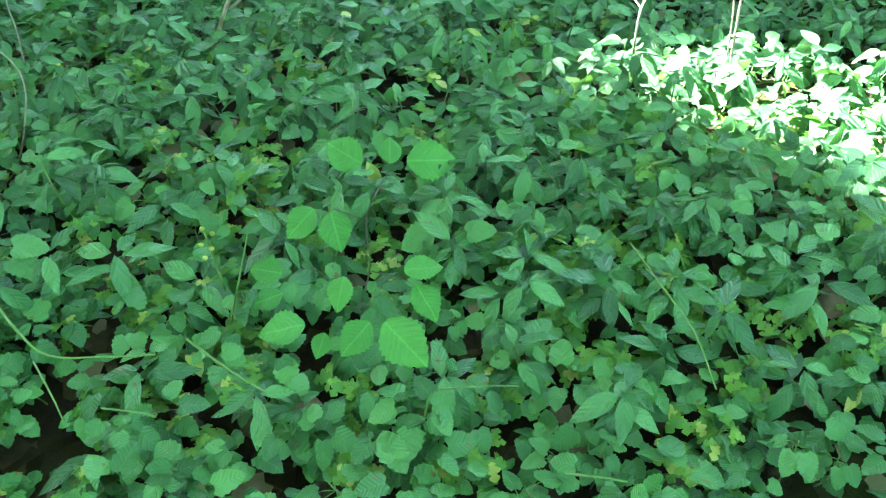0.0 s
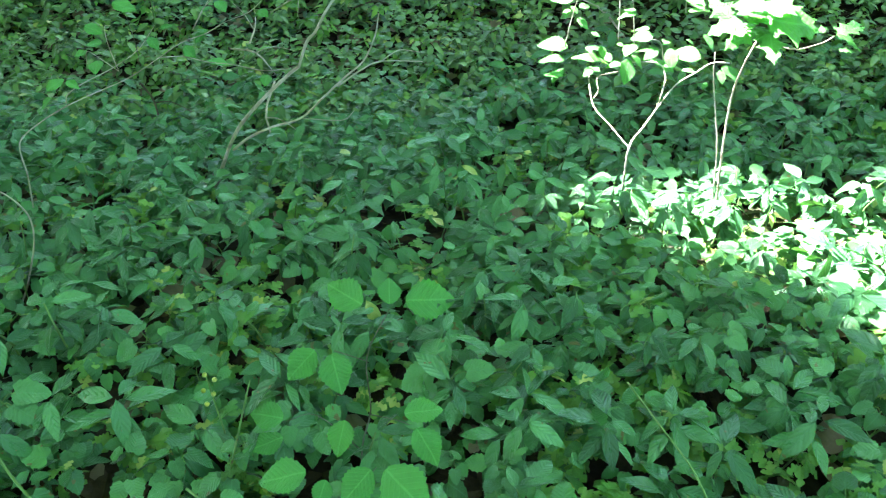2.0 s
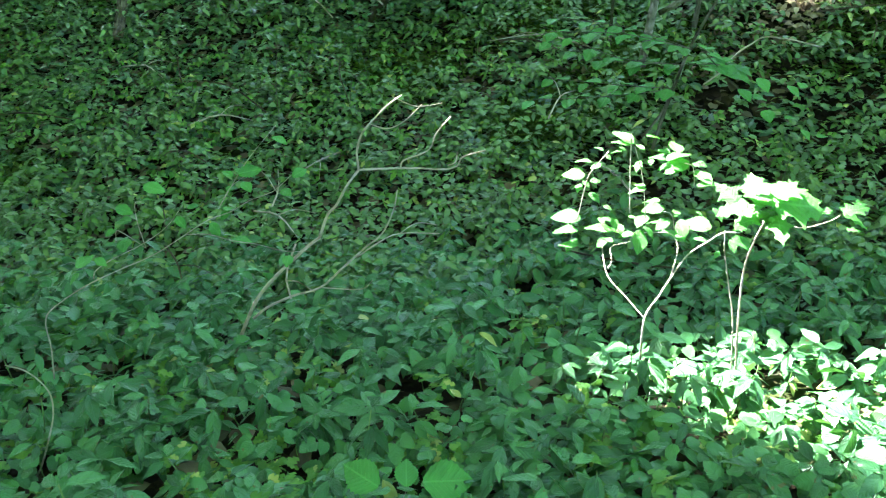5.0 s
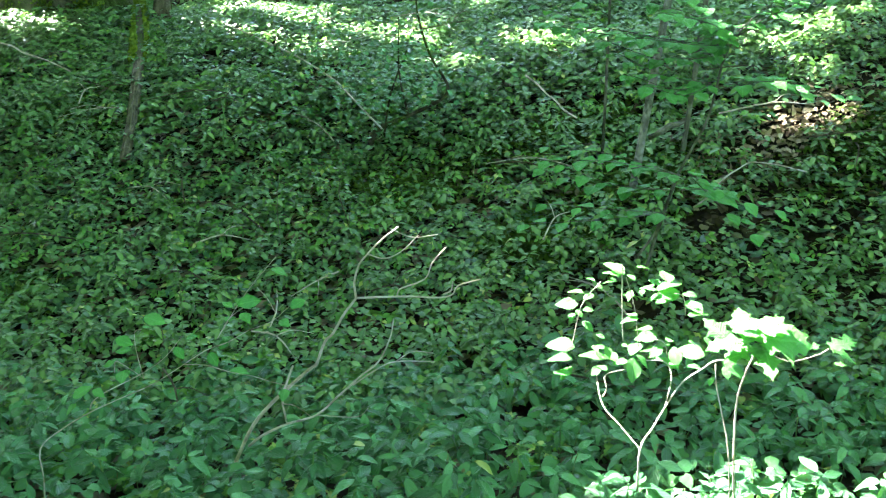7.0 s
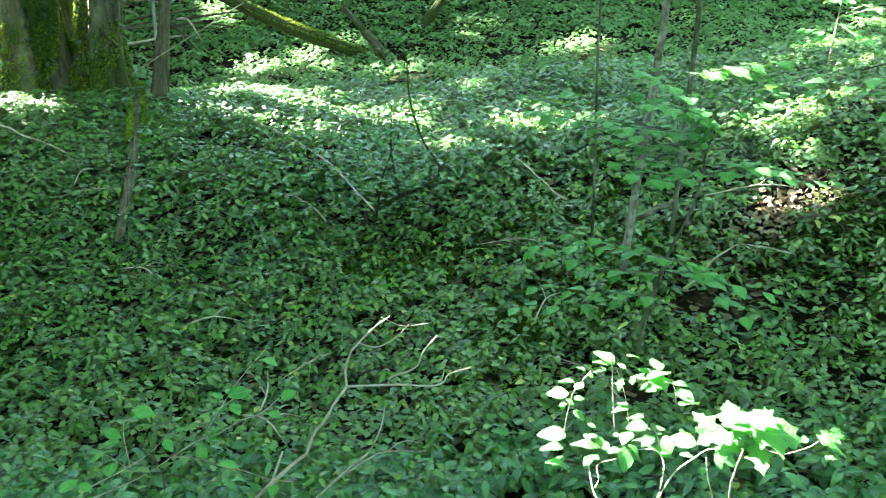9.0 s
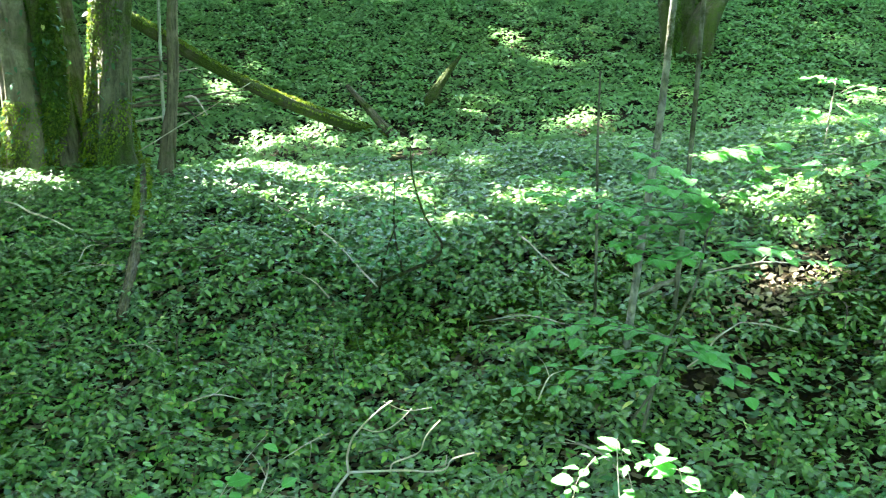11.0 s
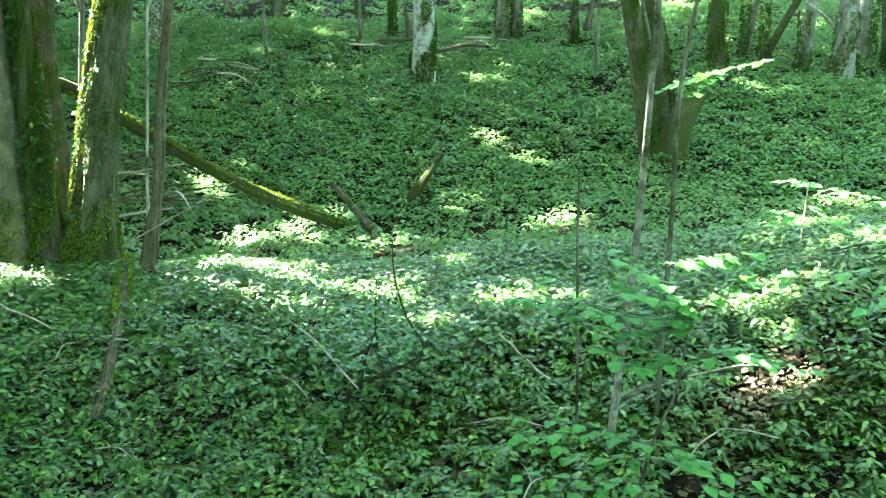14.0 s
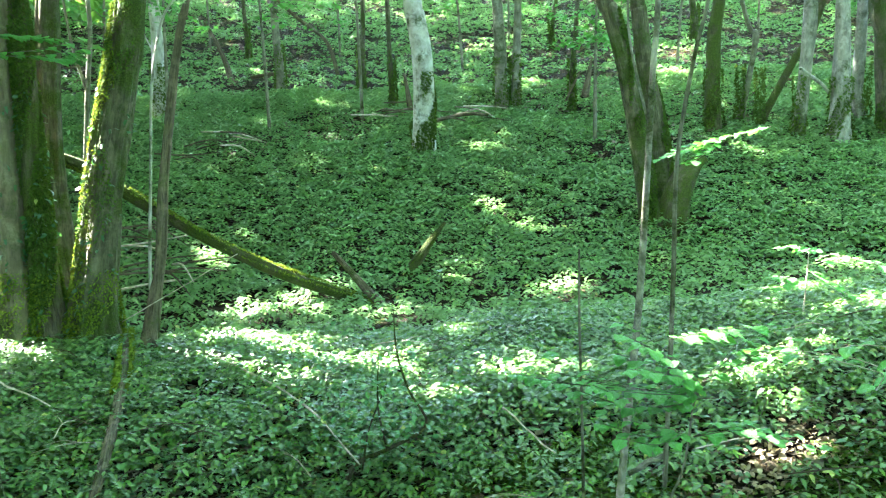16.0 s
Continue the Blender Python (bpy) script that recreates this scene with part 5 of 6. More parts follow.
SEEDLING_STEMS = [
    [(-0.124, 0.640, 0.015, 0.0030), (-0.126, 0.720, 0.050, 0.0027), (-0.106, 0.720, 0.155, 0.0023), (-0.122, 0.860, 0.101, 0.0022), (-0.091, 0.980, 0.076, 0.0019)],
    [(-0.127, 0.720, 0.042, 0.0018), (-0.186, 0.720, 0.141, 0.0015), (-0.233, 0.720, 0.126, 0.0013)],
    [(-0.107, 0.720, 0.141, 0.0017), (-0.070, 0.720, 0.126, 0.0015), (-0.050, 0.720, 0.112, 0.0013)],
    [(-0.119, 0.640, 0.082, 0.0017), (-0.096, 0.640, 0.128, 0.0012)],
    [(-0.123, 0.860, 0.086, 0.0018), (-0.174, 0.860, 0.115, 0.0013)],
]

LIT_LEAVES = [
    (0.388, 1.766, 0.071, 0.306, 1.785, 0.084), (0.300, 1.742, 0.090, 0.224, 1.752, 0.098), (0.299, 1.724, 0.056, 0.241, 1.734, 0.063),
    (0.371, 1.698, 0.154, 0.383, 1.667, 0.135), (0.359, 1.686, 0.105, 0.329, 1.662, 0.091), (0.445, 1.767, 0.060, 0.396, 1.767, 0.061),
    (0.447, 1.722, 0.102, 0.436, 1.654, 0.062), (0.443, 1.682, 0.139, 0.478, 1.652, 0.120), (0.564, 1.732, 0.058, 0.502, 1.776, 0.087),
    (0.627, 1.748, 0.088, 0.541, 1.773, 0.105), (0.499, 1.731, 0.160, 0.430, 1.725, 0.158), (0.525, 1.762, 0.105, 0.479, 1.737, 0.090),
    (0.436, 1.674, 0.248, 0.380, 1.668, 0.245), (0.301, 1.723, 0.137, 0.214, 1.741, 0.151), (0.301, 1.716, 0.262, 0.235, 1.720, 0.266)]

LIT_LEAVES_MORE = [
    (0.306, 1.676, 0.318, 0.262, 1.688, 0.327), (0.317, 1.734, 0.266, 0.346, 1.752, 0.278), (0.322, 1.755, 0.221, 0.357, 1.761, 0.224),
    (0.317, 1.729, 0.206, 0.350, 1.705, 0.189), (0.334, 1.696, 0.335, 0.312, 1.711, 0.346), (0.352, 1.754, 0.292, 0.368, 1.742, 0.283),
    (0.405, 1.721, 0.338, 0.356, 1.764, 0.370), (0.399, 1.721, 0.334, 0.346, 1.736, 0.346), (0.492, 1.745, 0.279, 0.565, 1.781, 0.302),
    (0.474, 1.685, 0.316, 0.425, 1.696, 0.325), (0.438, 1.752, 0.304, 0.420, 1.771, 0.318), (0.490, 1.738, 0.275, 0.548, 1.726, 0.266),
    (0.546, 1.749, 0.272, 0.470, 1.729, 0.261), (0.541, 1.689, 0.305, 0.576, 1.681, 0.299), (0.433, 1.750, 0.277, 0.413, 1.724, 0.260)]

LIT_LEAVES_MORE_AGAIN = [
    (0.554, 1.689, 0.243, 0.616, 1.701, 0.250), (0.558, 1.678, 0.180, 0.583, 1.670, 0.174), (0.683, 1.756, 0.046, 0.692, 1.718, 0.024),
    (0.551, 1.756, 0.108, 0.554, 1.700, 0.074), (0.356, 1.758, 0.111, 0.405, 1.758, 0.110), (0.489, 1.717, 0.312, 0.459, 1.735, 0.324),
    (0.401, 1.697, 0.112, 0.378, 1.728, 0.132)]

BROAD_LEAVES = [
    (0.486, 1.270, 0.467, 0.454, 1.306, 0.491), (0.522, 1.309, 0.440, 0.460, 1.298, 0.434), (0.532, 1.313, 0.449, 0.532, 1.359, 0.479),
    (0.557, 1.320, 0.431, 0.557, 1.362, 0.459), (0.533, 1.287, 0.455, 0.607, 1.332, 0.483), (0.552, 1.283, 0.457, 0.662, 1.283, 0.455),
    (0.564, 1.308, 0.427, 0.567, 1.269, 0.403), (0.548, 1.318, 0.420, 0.495, 1.292, 0.405), (0.587, 1.328, 0.425, 0.643, 1.304, 0.409),
    (0.553, 1.279, 0.472, 0.615, 1.304, 0.487), (0.689, 1.299, 0.424, 0.742, 1.313, 0.432), (0.703, 1.324, 0.406, 0.752, 1.304, 0.393),
    (0.526, 1.295, 0.449, 0.583, 1.318, 0.463), (0.582, 1.305, 0.441, 0.663, 1.322, 0.450), (0.650, 1.271, 0.439, 0.649, 1.285, 0.447)]

LIT_STEMS = [
    [(0.418, 1.460, -0.076, 0.0044), (0.413, 1.460, 0.047, 0.0040), (0.455, 1.525, 0.053, 0.0039), (0.496, 1.590, 0.054, 0.0037), (0.556, 1.674, 0.061, 0.0036), (0.615, 1.720, 0.066, 0.0034), (0.647, 1.720, 0.091, 0.0030), (0.688, 1.720, 0.090, 0.0027)],
    [(0.413, 1.460, 0.047, 0.0025), (0.381, 1.534, 0.054, 0.0024), (0.354, 1.599, 0.058, 0.0023), (0.354, 1.683, 0.066, 0.0022), (0.359, 1.716, 0.071, 0.0021)],
    [(0.496, 1.590, 0.054, 0.0026), (0.526, 1.664, 0.060, 0.0025), (0.538, 1.711, 0.066, 0.0024), (0.516, 1.720, 0.093, 0.0022), (0.433, 1.720, 0.095, 0.0021)],
    [(0.358, 1.627, 0.060, 0.0023), (0.372, 1.655, 0.062, 0.0021), (0.377, 1.701, 0.068, 0.0019), (0.428, 1.720, 0.070, 0.0017)],
    [(0.294, 1.720, 0.140, 0.0024), (0.304, 1.720, 0.220, 0.0021), (0.315, 1.720, 0.267, 0.0019), (0.351, 1.720, 0.320, 0.0016)],
]

LIT_TWIGS = [
    [(0.455, 1.720, 0.136, 0.0020), (0.442, 1.720, 0.217, 0.0019), (0.431, 1.720, 0.265, 0.0018), (0.409, 1.720, 0.330, 0.0016)],
    [(0.558, 1.720, 0.223, 0.0023), (0.547, 1.720, 0.275, 0.0018), (0.525, 1.720, 0.286, 0.0013)],
    [(0.397, 1.720, 0.364, 0.0026), (0.405, 1.720, 0.265, 0.0023), (0.416, 1.720, 0.153, 0.0020)],
    [(0.529, 1.720, 0.101, 0.0021), (0.511, 1.720, 0.151, 0.0017), (0.456, 1.720, 0.153, 0.0014)],
]

BROAD_STEMS = [
    [(0.618, 1.420, -0.108, 0.0031), (0.590, 1.420, 0.071, 0.0028), (0.566, 1.420, 0.163, 0.0025), (0.511, 1.340, 0.307, 0.0021), (0.502, 1.340, 0.360, 0.0019)],
    [(0.627, 1.420, -0.108, 0.0044), (0.601, 1.420, 0.079, 0.0039), (0.589, 1.420, 0.206, 0.0036), (0.561, 1.340, 0.333, 0.0031), (0.571, 1.340, 0.378, 0.0029), (0.580, 1.340, 0.404, 0.0026)],
    [(0.579, 1.340, 0.397, 0.0021), (0.637, 1.340, 0.364, 0.0020), (0.688, 1.340, 0.376, 0.0018), (0.709, 1.340, 0.391, 0.0016)],
]

WHIP_LEAVES = [
    (-0.810, 1.488, 0.190, -0.777, 1.525, 0.207), (-0.817, 1.505, 0.162, -0.841, 1.480, 0.151), (-0.648, 1.553, 0.351, -0.592, 1.543, 0.345),
    (-0.468, 1.630, 0.330, -0.408, 1.652, 0.342), (-0.476, 1.612, 0.335, -0.504, 1.630, 0.346), (-0.345, 1.605, 0.336, -0.310, 1.632, 0.351),
    (-0.499, 1.615, 0.248, -0.517, 1.589, 0.235), (-0.590, 1.540, 0.282, -0.563, 1.515, 0.268), (-0.542, 1.604, 0.221, -0.514, 1.573, 0.204),
    (-0.752, 1.467, 0.228, -0.721, 1.453, 0.221), (-0.708, 1.531, 0.313, -0.664, 1.519, 0.306), (-0.706, 1.489, 0.284, -0.727, 1.477, 0.279),
    (-0.569, 1.559, 0.290, -0.541, 1.571, 0.296)]

WHIP_STEMS = [
    [(-0.930, 1.456, -0.105, 0.0039), (-0.909, 1.455, -0.010, 0.0035), (-0.893, 1.452, 0.082, 0.0032), (-0.843, 1.469, 0.122, 0.0029), (-0.784, 1.491, 0.149, 0.0026), (-0.721, 1.516, 0.167, 0.0024), (-0.656, 1.540, 0.185, 0.0021), (-0.588, 1.564, 0.219, 0.0019)],
    [(-0.782, 1.491, 0.157, 0.0025), (-0.772, 1.493, 0.178, 0.0022), (-0.736, 1.507, 0.197, 0.0020), (-0.678, 1.529, 0.217, 0.0017), (-0.623, 1.549, 0.247, 0.0015), (-0.579, 1.563, 0.295, 0.0012)],
]

WHIP_TWIGS = [
    [(-0.588, 1.564, 0.219, 0.0019), (-0.539, 1.582, 0.244, 0.0018), (-0.491, 1.600, 0.253, 0.0016), (-0.448, 1.616, 0.272, 0.0015), (-0.396, 1.620, 0.291, 0.0014), (-0.352, 1.620, 0.330, 0.0012)],
    [(-0.669, 1.533, 0.206, 0.0015), (-0.694, 1.520, 0.247, 0.0014), (-0.711, 1.511, 0.268, 0.0013), (-0.719, 1.510, 0.239, 0.0012)],
    [(-0.513, 1.591, 0.267, 0.0016), (-0.483, 1.600, 0.313, 0.0014), (-0.451, 1.611, 0.335, 0.0012)],
]

BARE_STEMS = [
    [(-0.627, 1.820, -0.364, 0.0079), (-0.581, 1.820, -0.261, 0.0074), (-0.530, 1.820, -0.163, 0.0070), (-0.460, 1.820, -0.079, 0.0066), (-0.377, 1.820, 0.002, 0.0062), (-0.345, 1.820, 0.028, 0.0058)],
    [(-0.345, 1.820, 0.028, 0.0051), (-0.317, 1.820, 0.098, 0.0048), (-0.294, 1.820, 0.124, 0.0046), (-0.261, 1.820, 0.182, 0.0044), (-0.229, 1.820, 0.226, 0.0042)],
    [(-0.229, 1.820, 0.226, 0.0042), (-0.230, 1.820, 0.272, 0.0039), (-0.216, 1.820, 0.319, 0.0036), (-0.194, 1.820, 0.349, 0.0033), (-0.151, 1.820, 0.394, 0.0030), (-0.115, 1.820, 0.421, 0.0027)],
]

BARE_TWIGS = [
    [(-0.233, 1.850, 0.208, 0.0043), (-0.162, 1.850, 0.210, 0.0040), (-0.091, 1.850, 0.210, 0.0037), (-0.028, 1.850, 0.205, 0.0034), (0.008, 1.850, 0.213, 0.0031), (0.025, 1.850, 0.240, 0.0028), (0.079, 1.850, 0.256, 0.0025)],
    [(-0.130, 1.850, 0.211, 0.0032), (-0.122, 1.850, 0.232, 0.0030), (-0.083, 1.850, 0.247, 0.0029), (-0.054, 1.850, 0.266, 0.0027), (-0.039, 1.850, 0.306, 0.0026), (-0.004, 1.850, 0.349, 0.0024)],
    [(-0.013, 1.850, 0.216, 0.0028), (0.005, 1.850, 0.224, 0.0025), (0.011, 1.850, 0.252, 0.0021)],
    [(-0.197, 1.850, 0.333, 0.0024), (-0.156, 1.850, 0.320, 0.0022), (-0.114, 1.850, 0.339, 0.0020), (-0.071, 1.850, 0.382, 0.0017)],
    [(-0.138, 1.850, 0.402, 0.0017), (-0.085, 1.850, 0.377, 0.0015), (-0.023, 1.850, 0.384, 0.0014)],
]

BARE_SPURS = [
    [(-0.290, 1.800, 0.137, 0.0035), (-0.335, 1.800, 0.118, 0.0032), (-0.378, 1.800, 0.108, 0.0028), (-0.400, 1.800, 0.076, 0.0025)],
    [(-0.376, 1.800, 0.112, 0.0025), (-0.371, 1.800, 0.156, 0.0023), (-0.364, 1.800, 0.205, 0.0021)],
    [(-0.323, 1.800, 0.121, 0.0025), (-0.322, 1.800, 0.163, 0.0021), (-0.318, 1.800, 0.204, 0.0017)],
    [(-0.342, 1.800, 0.034, 0.0051), (-0.311, 1.800, 0.060, 0.0043), (-0.292, 1.800, 0.077, 0.0036)],
    [(-0.341, 1.800, 0.052, 0.0025), (-0.292, 1.800, 0.112, 0.0022), (-0.269, 1.800, 0.140, 0.0020), (-0.253, 1.800, 0.150, 0.0018)],
    [(-0.422, 1.800, -0.040, 0.0029), (-0.362, 1.800, -0.021, 0.0024), (-0.300, 1.800, -0.012, 0.0018)],
]

LOW_BOUGH = [
    [(-0.524, 1.720, -0.154, 0.0051), (-0.483, 1.720, -0.118, 0.0047), (-0.414, 1.720, -0.082, 0.0044), (-0.340, 1.720, -0.056, 0.0041), (-0.278, 1.720, 0.005, 0.0037), (-0.218, 1.720, 0.065, 0.0033), (-0.174, 1.720, 0.106, 0.0030), (-0.143, 1.720, 0.172, 0.0027), (-0.131, 1.720, 0.228, 0.0023)],
    [(-0.241, 1.720, 0.036, 0.0028), (-0.182, 1.720, 0.081, 0.0024), (-0.132, 1.720, 0.105, 0.0021), (-0.036, 1.720, 0.103, 0.0017)],
    [(-0.340, 1.720, -0.056, 0.0021), (-0.240, 1.720, -0.064, 0.0018), (-0.207, 1.720, -0.036, 0.0014)],
    [(-0.132, 1.720, 0.105, 0.0021), (-0.090, 1.720, 0.134, 0.0017), (-0.042, 1.720, 0.128, 0.0014)],
]

BLADES = [
    [(-0.641, 0.667, 0.160, 0.0022), (-0.572, 0.595, 0.179, 0.0020), (-0.524, 0.561, 0.170, 0.0018), (-0.463, 0.573, 0.146, 0.0015), (-0.393, 0.579, 0.142, 0.0013)],
    [(0.279, 0.765, 0.150, 0.0017), (0.310, 0.670, 0.169, 0.0015), (0.344, 0.602, 0.160, 0.0014), (0.365, 0.529, 0.136, 0.0012)],
    [(-0.345, 0.587, 0.170, 0.0020), (-0.280, 0.533, 0.189, 0.0017), (-0.226, 0.502, 0.180, 0.0014)],
    [(-0.003, 0.522, 0.150, 0.0018), (0.048, 0.517, 0.169, 0.0015), (0.100, 0.521, 0.160, 0.0012)],
    [(-0.443, 0.495, 0.150, 0.0016), (-0.398, 0.481, 0.169, 0.0014), (-0.368, 0.480, 0.160, 0.0012)],
    [(0.151, 0.407, 0.150, 0.0018), (0.188, 0.394, 0.169, 0.0015), (0.224, 0.392, 0.160, 0.0012)],
    [(-0.557, 0.569, 0.140, 0.0015), (-0.509, 0.509, 0.159, 0.0013), (-0.488, 0.477, 0.150, 0.0011)],
    [(-0.347, 0.696, -0.030, 0.0018), (-0.309, 0.708, 0.100, 0.0017), (-0.270, 0.719, 0.230, 0.0012)],
]

SHRUB_STEMS = [
    [(0.807, 3.050, -0.416, 0.0104), (0.832, 3.050, -0.261, 0.0093), (0.893, 3.050, 0.010, 0.0081), (0.967, 3.050, 0.197, 0.0070), (0.990, 3.050, 0.311, 0.0061), (1.009, 3.050, 0.466, 0.0051), (1.062, 3.050, 0.572, 0.0041)],
    [(1.008, 3.050, 0.520, 0.0042), (1.143, 3.050, 0.591, 0.0031), (1.282, 3.050, 0.640, 0.0021)],
    [(0.849, 3.050, -0.173, 0.0056), (0.821, 3.050, -0.261, 0.0068), (0.758, 3.050, -0.362, 0.0080)],
]

SHRUB_SPRAYS = [
    [(1.018, 3.020, 0.547, 0.0026), (0.908, 3.020, 0.646, 0.0021), (0.738, 3.020, 0.745, 0.0015)],
    [(1.009, 3.020, 0.526, 0.0026), (0.889, 3.020, 0.614, 0.0021), (0.720, 3.020, 0.671, 0.0016)],
    [(1.010, 3.020, 0.515, 0.0026), (0.851, 3.020, 0.528, 0.0021), (0.640, 3.020, 0.564, 0.0016)],
    [(1.001, 3.020, 0.482, 0.0026), (0.790, 3.020, 0.464, 0.0021), (0.556, 3.020, 0.544, 0.0016)],
    [(0.851, 3.020, 0.528, 0.0026), (0.535, 3.020, 0.566, 0.0021), (0.337, 3.020, 0.612, 0.0016)],
]

SHRUB_SPRAYS_HIGH = [
    [(1.004, 2.950, 0.579, 0.0026), (1.112, 2.950, 0.672, 0.0020), (1.207, 2.950, 0.765, 0.0015)],
    [(0.884, 2.950, 0.738, 0.0025), (1.004, 2.950, 0.757, 0.0020), (1.126, 2.950, 0.760, 0.0015)],
    [(0.974, 2.950, 0.375, 0.0026), (1.129, 2.950, 0.405, 0.0021), (1.312, 2.950, 0.336, 0.0016)],
    [(0.942, 2.950, 0.398, 0.0026), (0.818, 2.950, 0.378, 0.0021), (0.650, 2.950, 0.435, 0.0015)],
]

SHRUB_SPRAYS_LOW = [
    [(0.860, 2.900, 0.067, 0.0026), (0.615, 2.900, 0.154, 0.0021), (0.355, 2.900, 0.195, 0.0016)],
    [(0.843, 2.900, 0.009, 0.0026), (0.599, 2.900, 0.040, 0.0021), (0.418, 2.900, 0.126, 0.0016)],
    [(0.828, 2.900, -0.084, 0.0027), (0.625, 2.900, -0.066, 0.0021), (0.358, 2.900, -0.034, 0.0016)],
    [(0.881, 2.900, 0.078, 0.0026), (1.046, 2.900, -0.020, 0.0021), (1.289, 2.900, -0.098, 0.0016)],
    [(0.854, 2.900, 0.009, 0.0026), (0.981, 2.900, 0.005, 0.0021), (1.038, 2.900, -0.043, 0.0016)],
]

EDGE_SPRAYS = [
    [(1.564, 2.500, 0.675, 0.0035), (1.325, 2.500, 0.777, 0.0026), (1.131, 2.500, 0.811, 0.0017)],
    [(1.552, 2.500, 0.783, 0.0026), (1.356, 2.500, 0.821, 0.0021), (1.218, 2.500, 0.806, 0.0017)],
]

SPRIG = [
    [(2.561, 5.600, 0.024, 0.0096), (2.588, 5.600, 0.336, 0.0072), (2.603, 5.600, 0.645, 0.0047)],
    [(2.597, 5.600, 0.414, 0.0038), (2.468, 5.600, 0.456, 0.0033), (2.334, 5.600, 0.452, 0.0029)],
    [(2.600, 5.600, 0.529, 0.0038), (2.751, 5.600, 0.602, 0.0033), (2.906, 5.600, 0.560, 0.0029)],
    [(2.604, 5.600, 0.625, 0.0038), (2.518, 5.600, 0.666, 0.0033), (2.404, 5.600, 0.650, 0.0028)],
    [(2.605, 5.600, 0.491, 0.0038), (2.720, 5.600, 0.410, 0.0033), (2.839, 5.600, 0.329, 0.0029)],
]

LIT_BOUGH = [
    [(2.40, 5.80, 1.46, 0.0058), (2.23, 5.80, 1.42, 0.0053), (2.04, 5.80, 1.38, 0.0048), (1.83, 5.80, 1.33, 0.0043), (1.63, 5.80, 1.25, 0.0038)],
    [(2.04, 5.80, 1.38, 0.0038), (1.95, 5.75, 1.30, 0.0034), (1.82, 5.72, 1.22, 0.0029)],
]

LEFT_BOUGH = [
    [(-3.053, 6.000, 2.080, 0.0077), (-2.600, 6.000, 2.051, 0.0058), (-2.214, 6.000, 2.100, 0.0038)],
    [(-3.040, 6.000, 2.211, 0.0057), (-2.739, 6.000, 2.186, 0.0048), (-2.476, 6.000, 2.154, 0.0038)],
    [(-2.600, 6.000, 2.051, 0.0038), (-2.412, 6.000, 2.010, 0.0034), (-2.314, 6.000, 2.045, 0.0029)],
]

BENT_TWIG = [
    [(-0.845, 1.200, 0.179, 0.0026), (-0.808, 1.200, 0.161, 0.0028), (-0.783, 1.200, 0.111, 0.0031), (-0.791, 1.200, 0.050, 0.0033), (-0.825, 1.200, -0.032, 0.0036), (-0.873, 1.200, -0.127, 0.0040), (-0.942, 1.200, -0.228, 0.0043)],
]


seedling = woody("hazel_seedling", "bright green hazel seedling with broad toothed leaves", "seedling", SEEDLING_STEMS, GREY, sides=5, slim=0.5)
leafy(seedling, "egg", SEEDLING_LEAVES, 1, 1.05)
low_seedling = thing("nettle_seedling", "young toothed-leaved plant in front of the hazel seedling", "seedling", at=(-0.05, 0.50, -0.05))
stem_part("stem", [(-0.04, 0.52, -0.10, 0.002), (-0.03, 0.52, 0.02, 0.002), (-0.02, 0.515, 0.14, 0.0015)], STALK, low_seedling, sides=5)
leafy(low_seedling, "heart", SEEDLING_LOW_LEAVES, 2, 1.0)

lit_sapling = woody("forked_sapling", "sunlit forked sapling with thin pale stems and light green leaves", "sapling", LIT_STEMS + LIT_TWIGS, TWIG, slim=0.58)
leafy(lit_sapling, "egg", LIT_LEAVES + LIT_LEAVES_MORE + LIT_LEAVES_MORE_AGAIN, 3, 0.85, 0.05, 0.8, 1)
broad_sapling = woody("broad_leaved_sapling", "sunlit sapling with two thin stems and broad lobed leaves", "sapling", BROAD_STEMS, TWIG, slim=0.58)
leafy(broad_sapling, "maple", BROAD_LEAVES, 4, 1.0, 0.05, 1.0, 1)
whip = woody("arching_twig", "thin arching whitish twig with few green leaves", "sapling", WHIP_STEMS + WHIP_TWIGS, TWIG, sides=5, slim=0.5)
sprays(whip, WHIP_TWIGS, "egg", 2, 0.04, TWIG, 15)
leafy(whip, "egg", WHIP_LEAVES, 5, 0.9, 0.15, 0.85)
bare = woody("bare_branch", "leafless forked grey-brown branch rising out of the herbs", "branch", BARE_STEMS + BARE_TWIGS, TWIG, slim=0.72)
bough = woody("bare_bough", "thin bare grey bough leaning low over the herbs", "branch", LOW_BOUGH, TWIG, slim=0.7)

woody("bent_twig", "bent brown dead twig sticking up among the herbs", "twig", BENT_TWIG, TWIG, slim=0.5)
buds = thing("yellow_flower", "small pale yellow flower buds on a thin green stalk", "flower", at=(-0.348, 0.760, 0.0))
stem_part("stalk", [(-0.348, 0.760, -0.05, 0.0018), (-0.348, 0.760, 0.08, 0.0016), (-0.348, 0.760, 0.19, 0.0012)], STALK, buds, sides=5)
for dx, dy, dz in ((0.0, 0.0, 0.0), (0.014, -0.004, -0.006), (-0.004, -0.012, -0.022), (0.010, -0.014, -0.028), (0.003, -0.03, -0.03)):
    px, py, pz = -0.348 + dx, 0.760 + dy, 0.19 + dz
    stem_part("bud", [(px, py, pz, 0.002), (px + 0.001, py - 0.004, pz + 0.005, 0.0036), (px + 0.002, py - 0.008, pz + 0.010, 0.0036), (px + 0.002, py - 0.011, pz + 0.016, 0.0015)], BUD, buds, sides=8, steps=3)
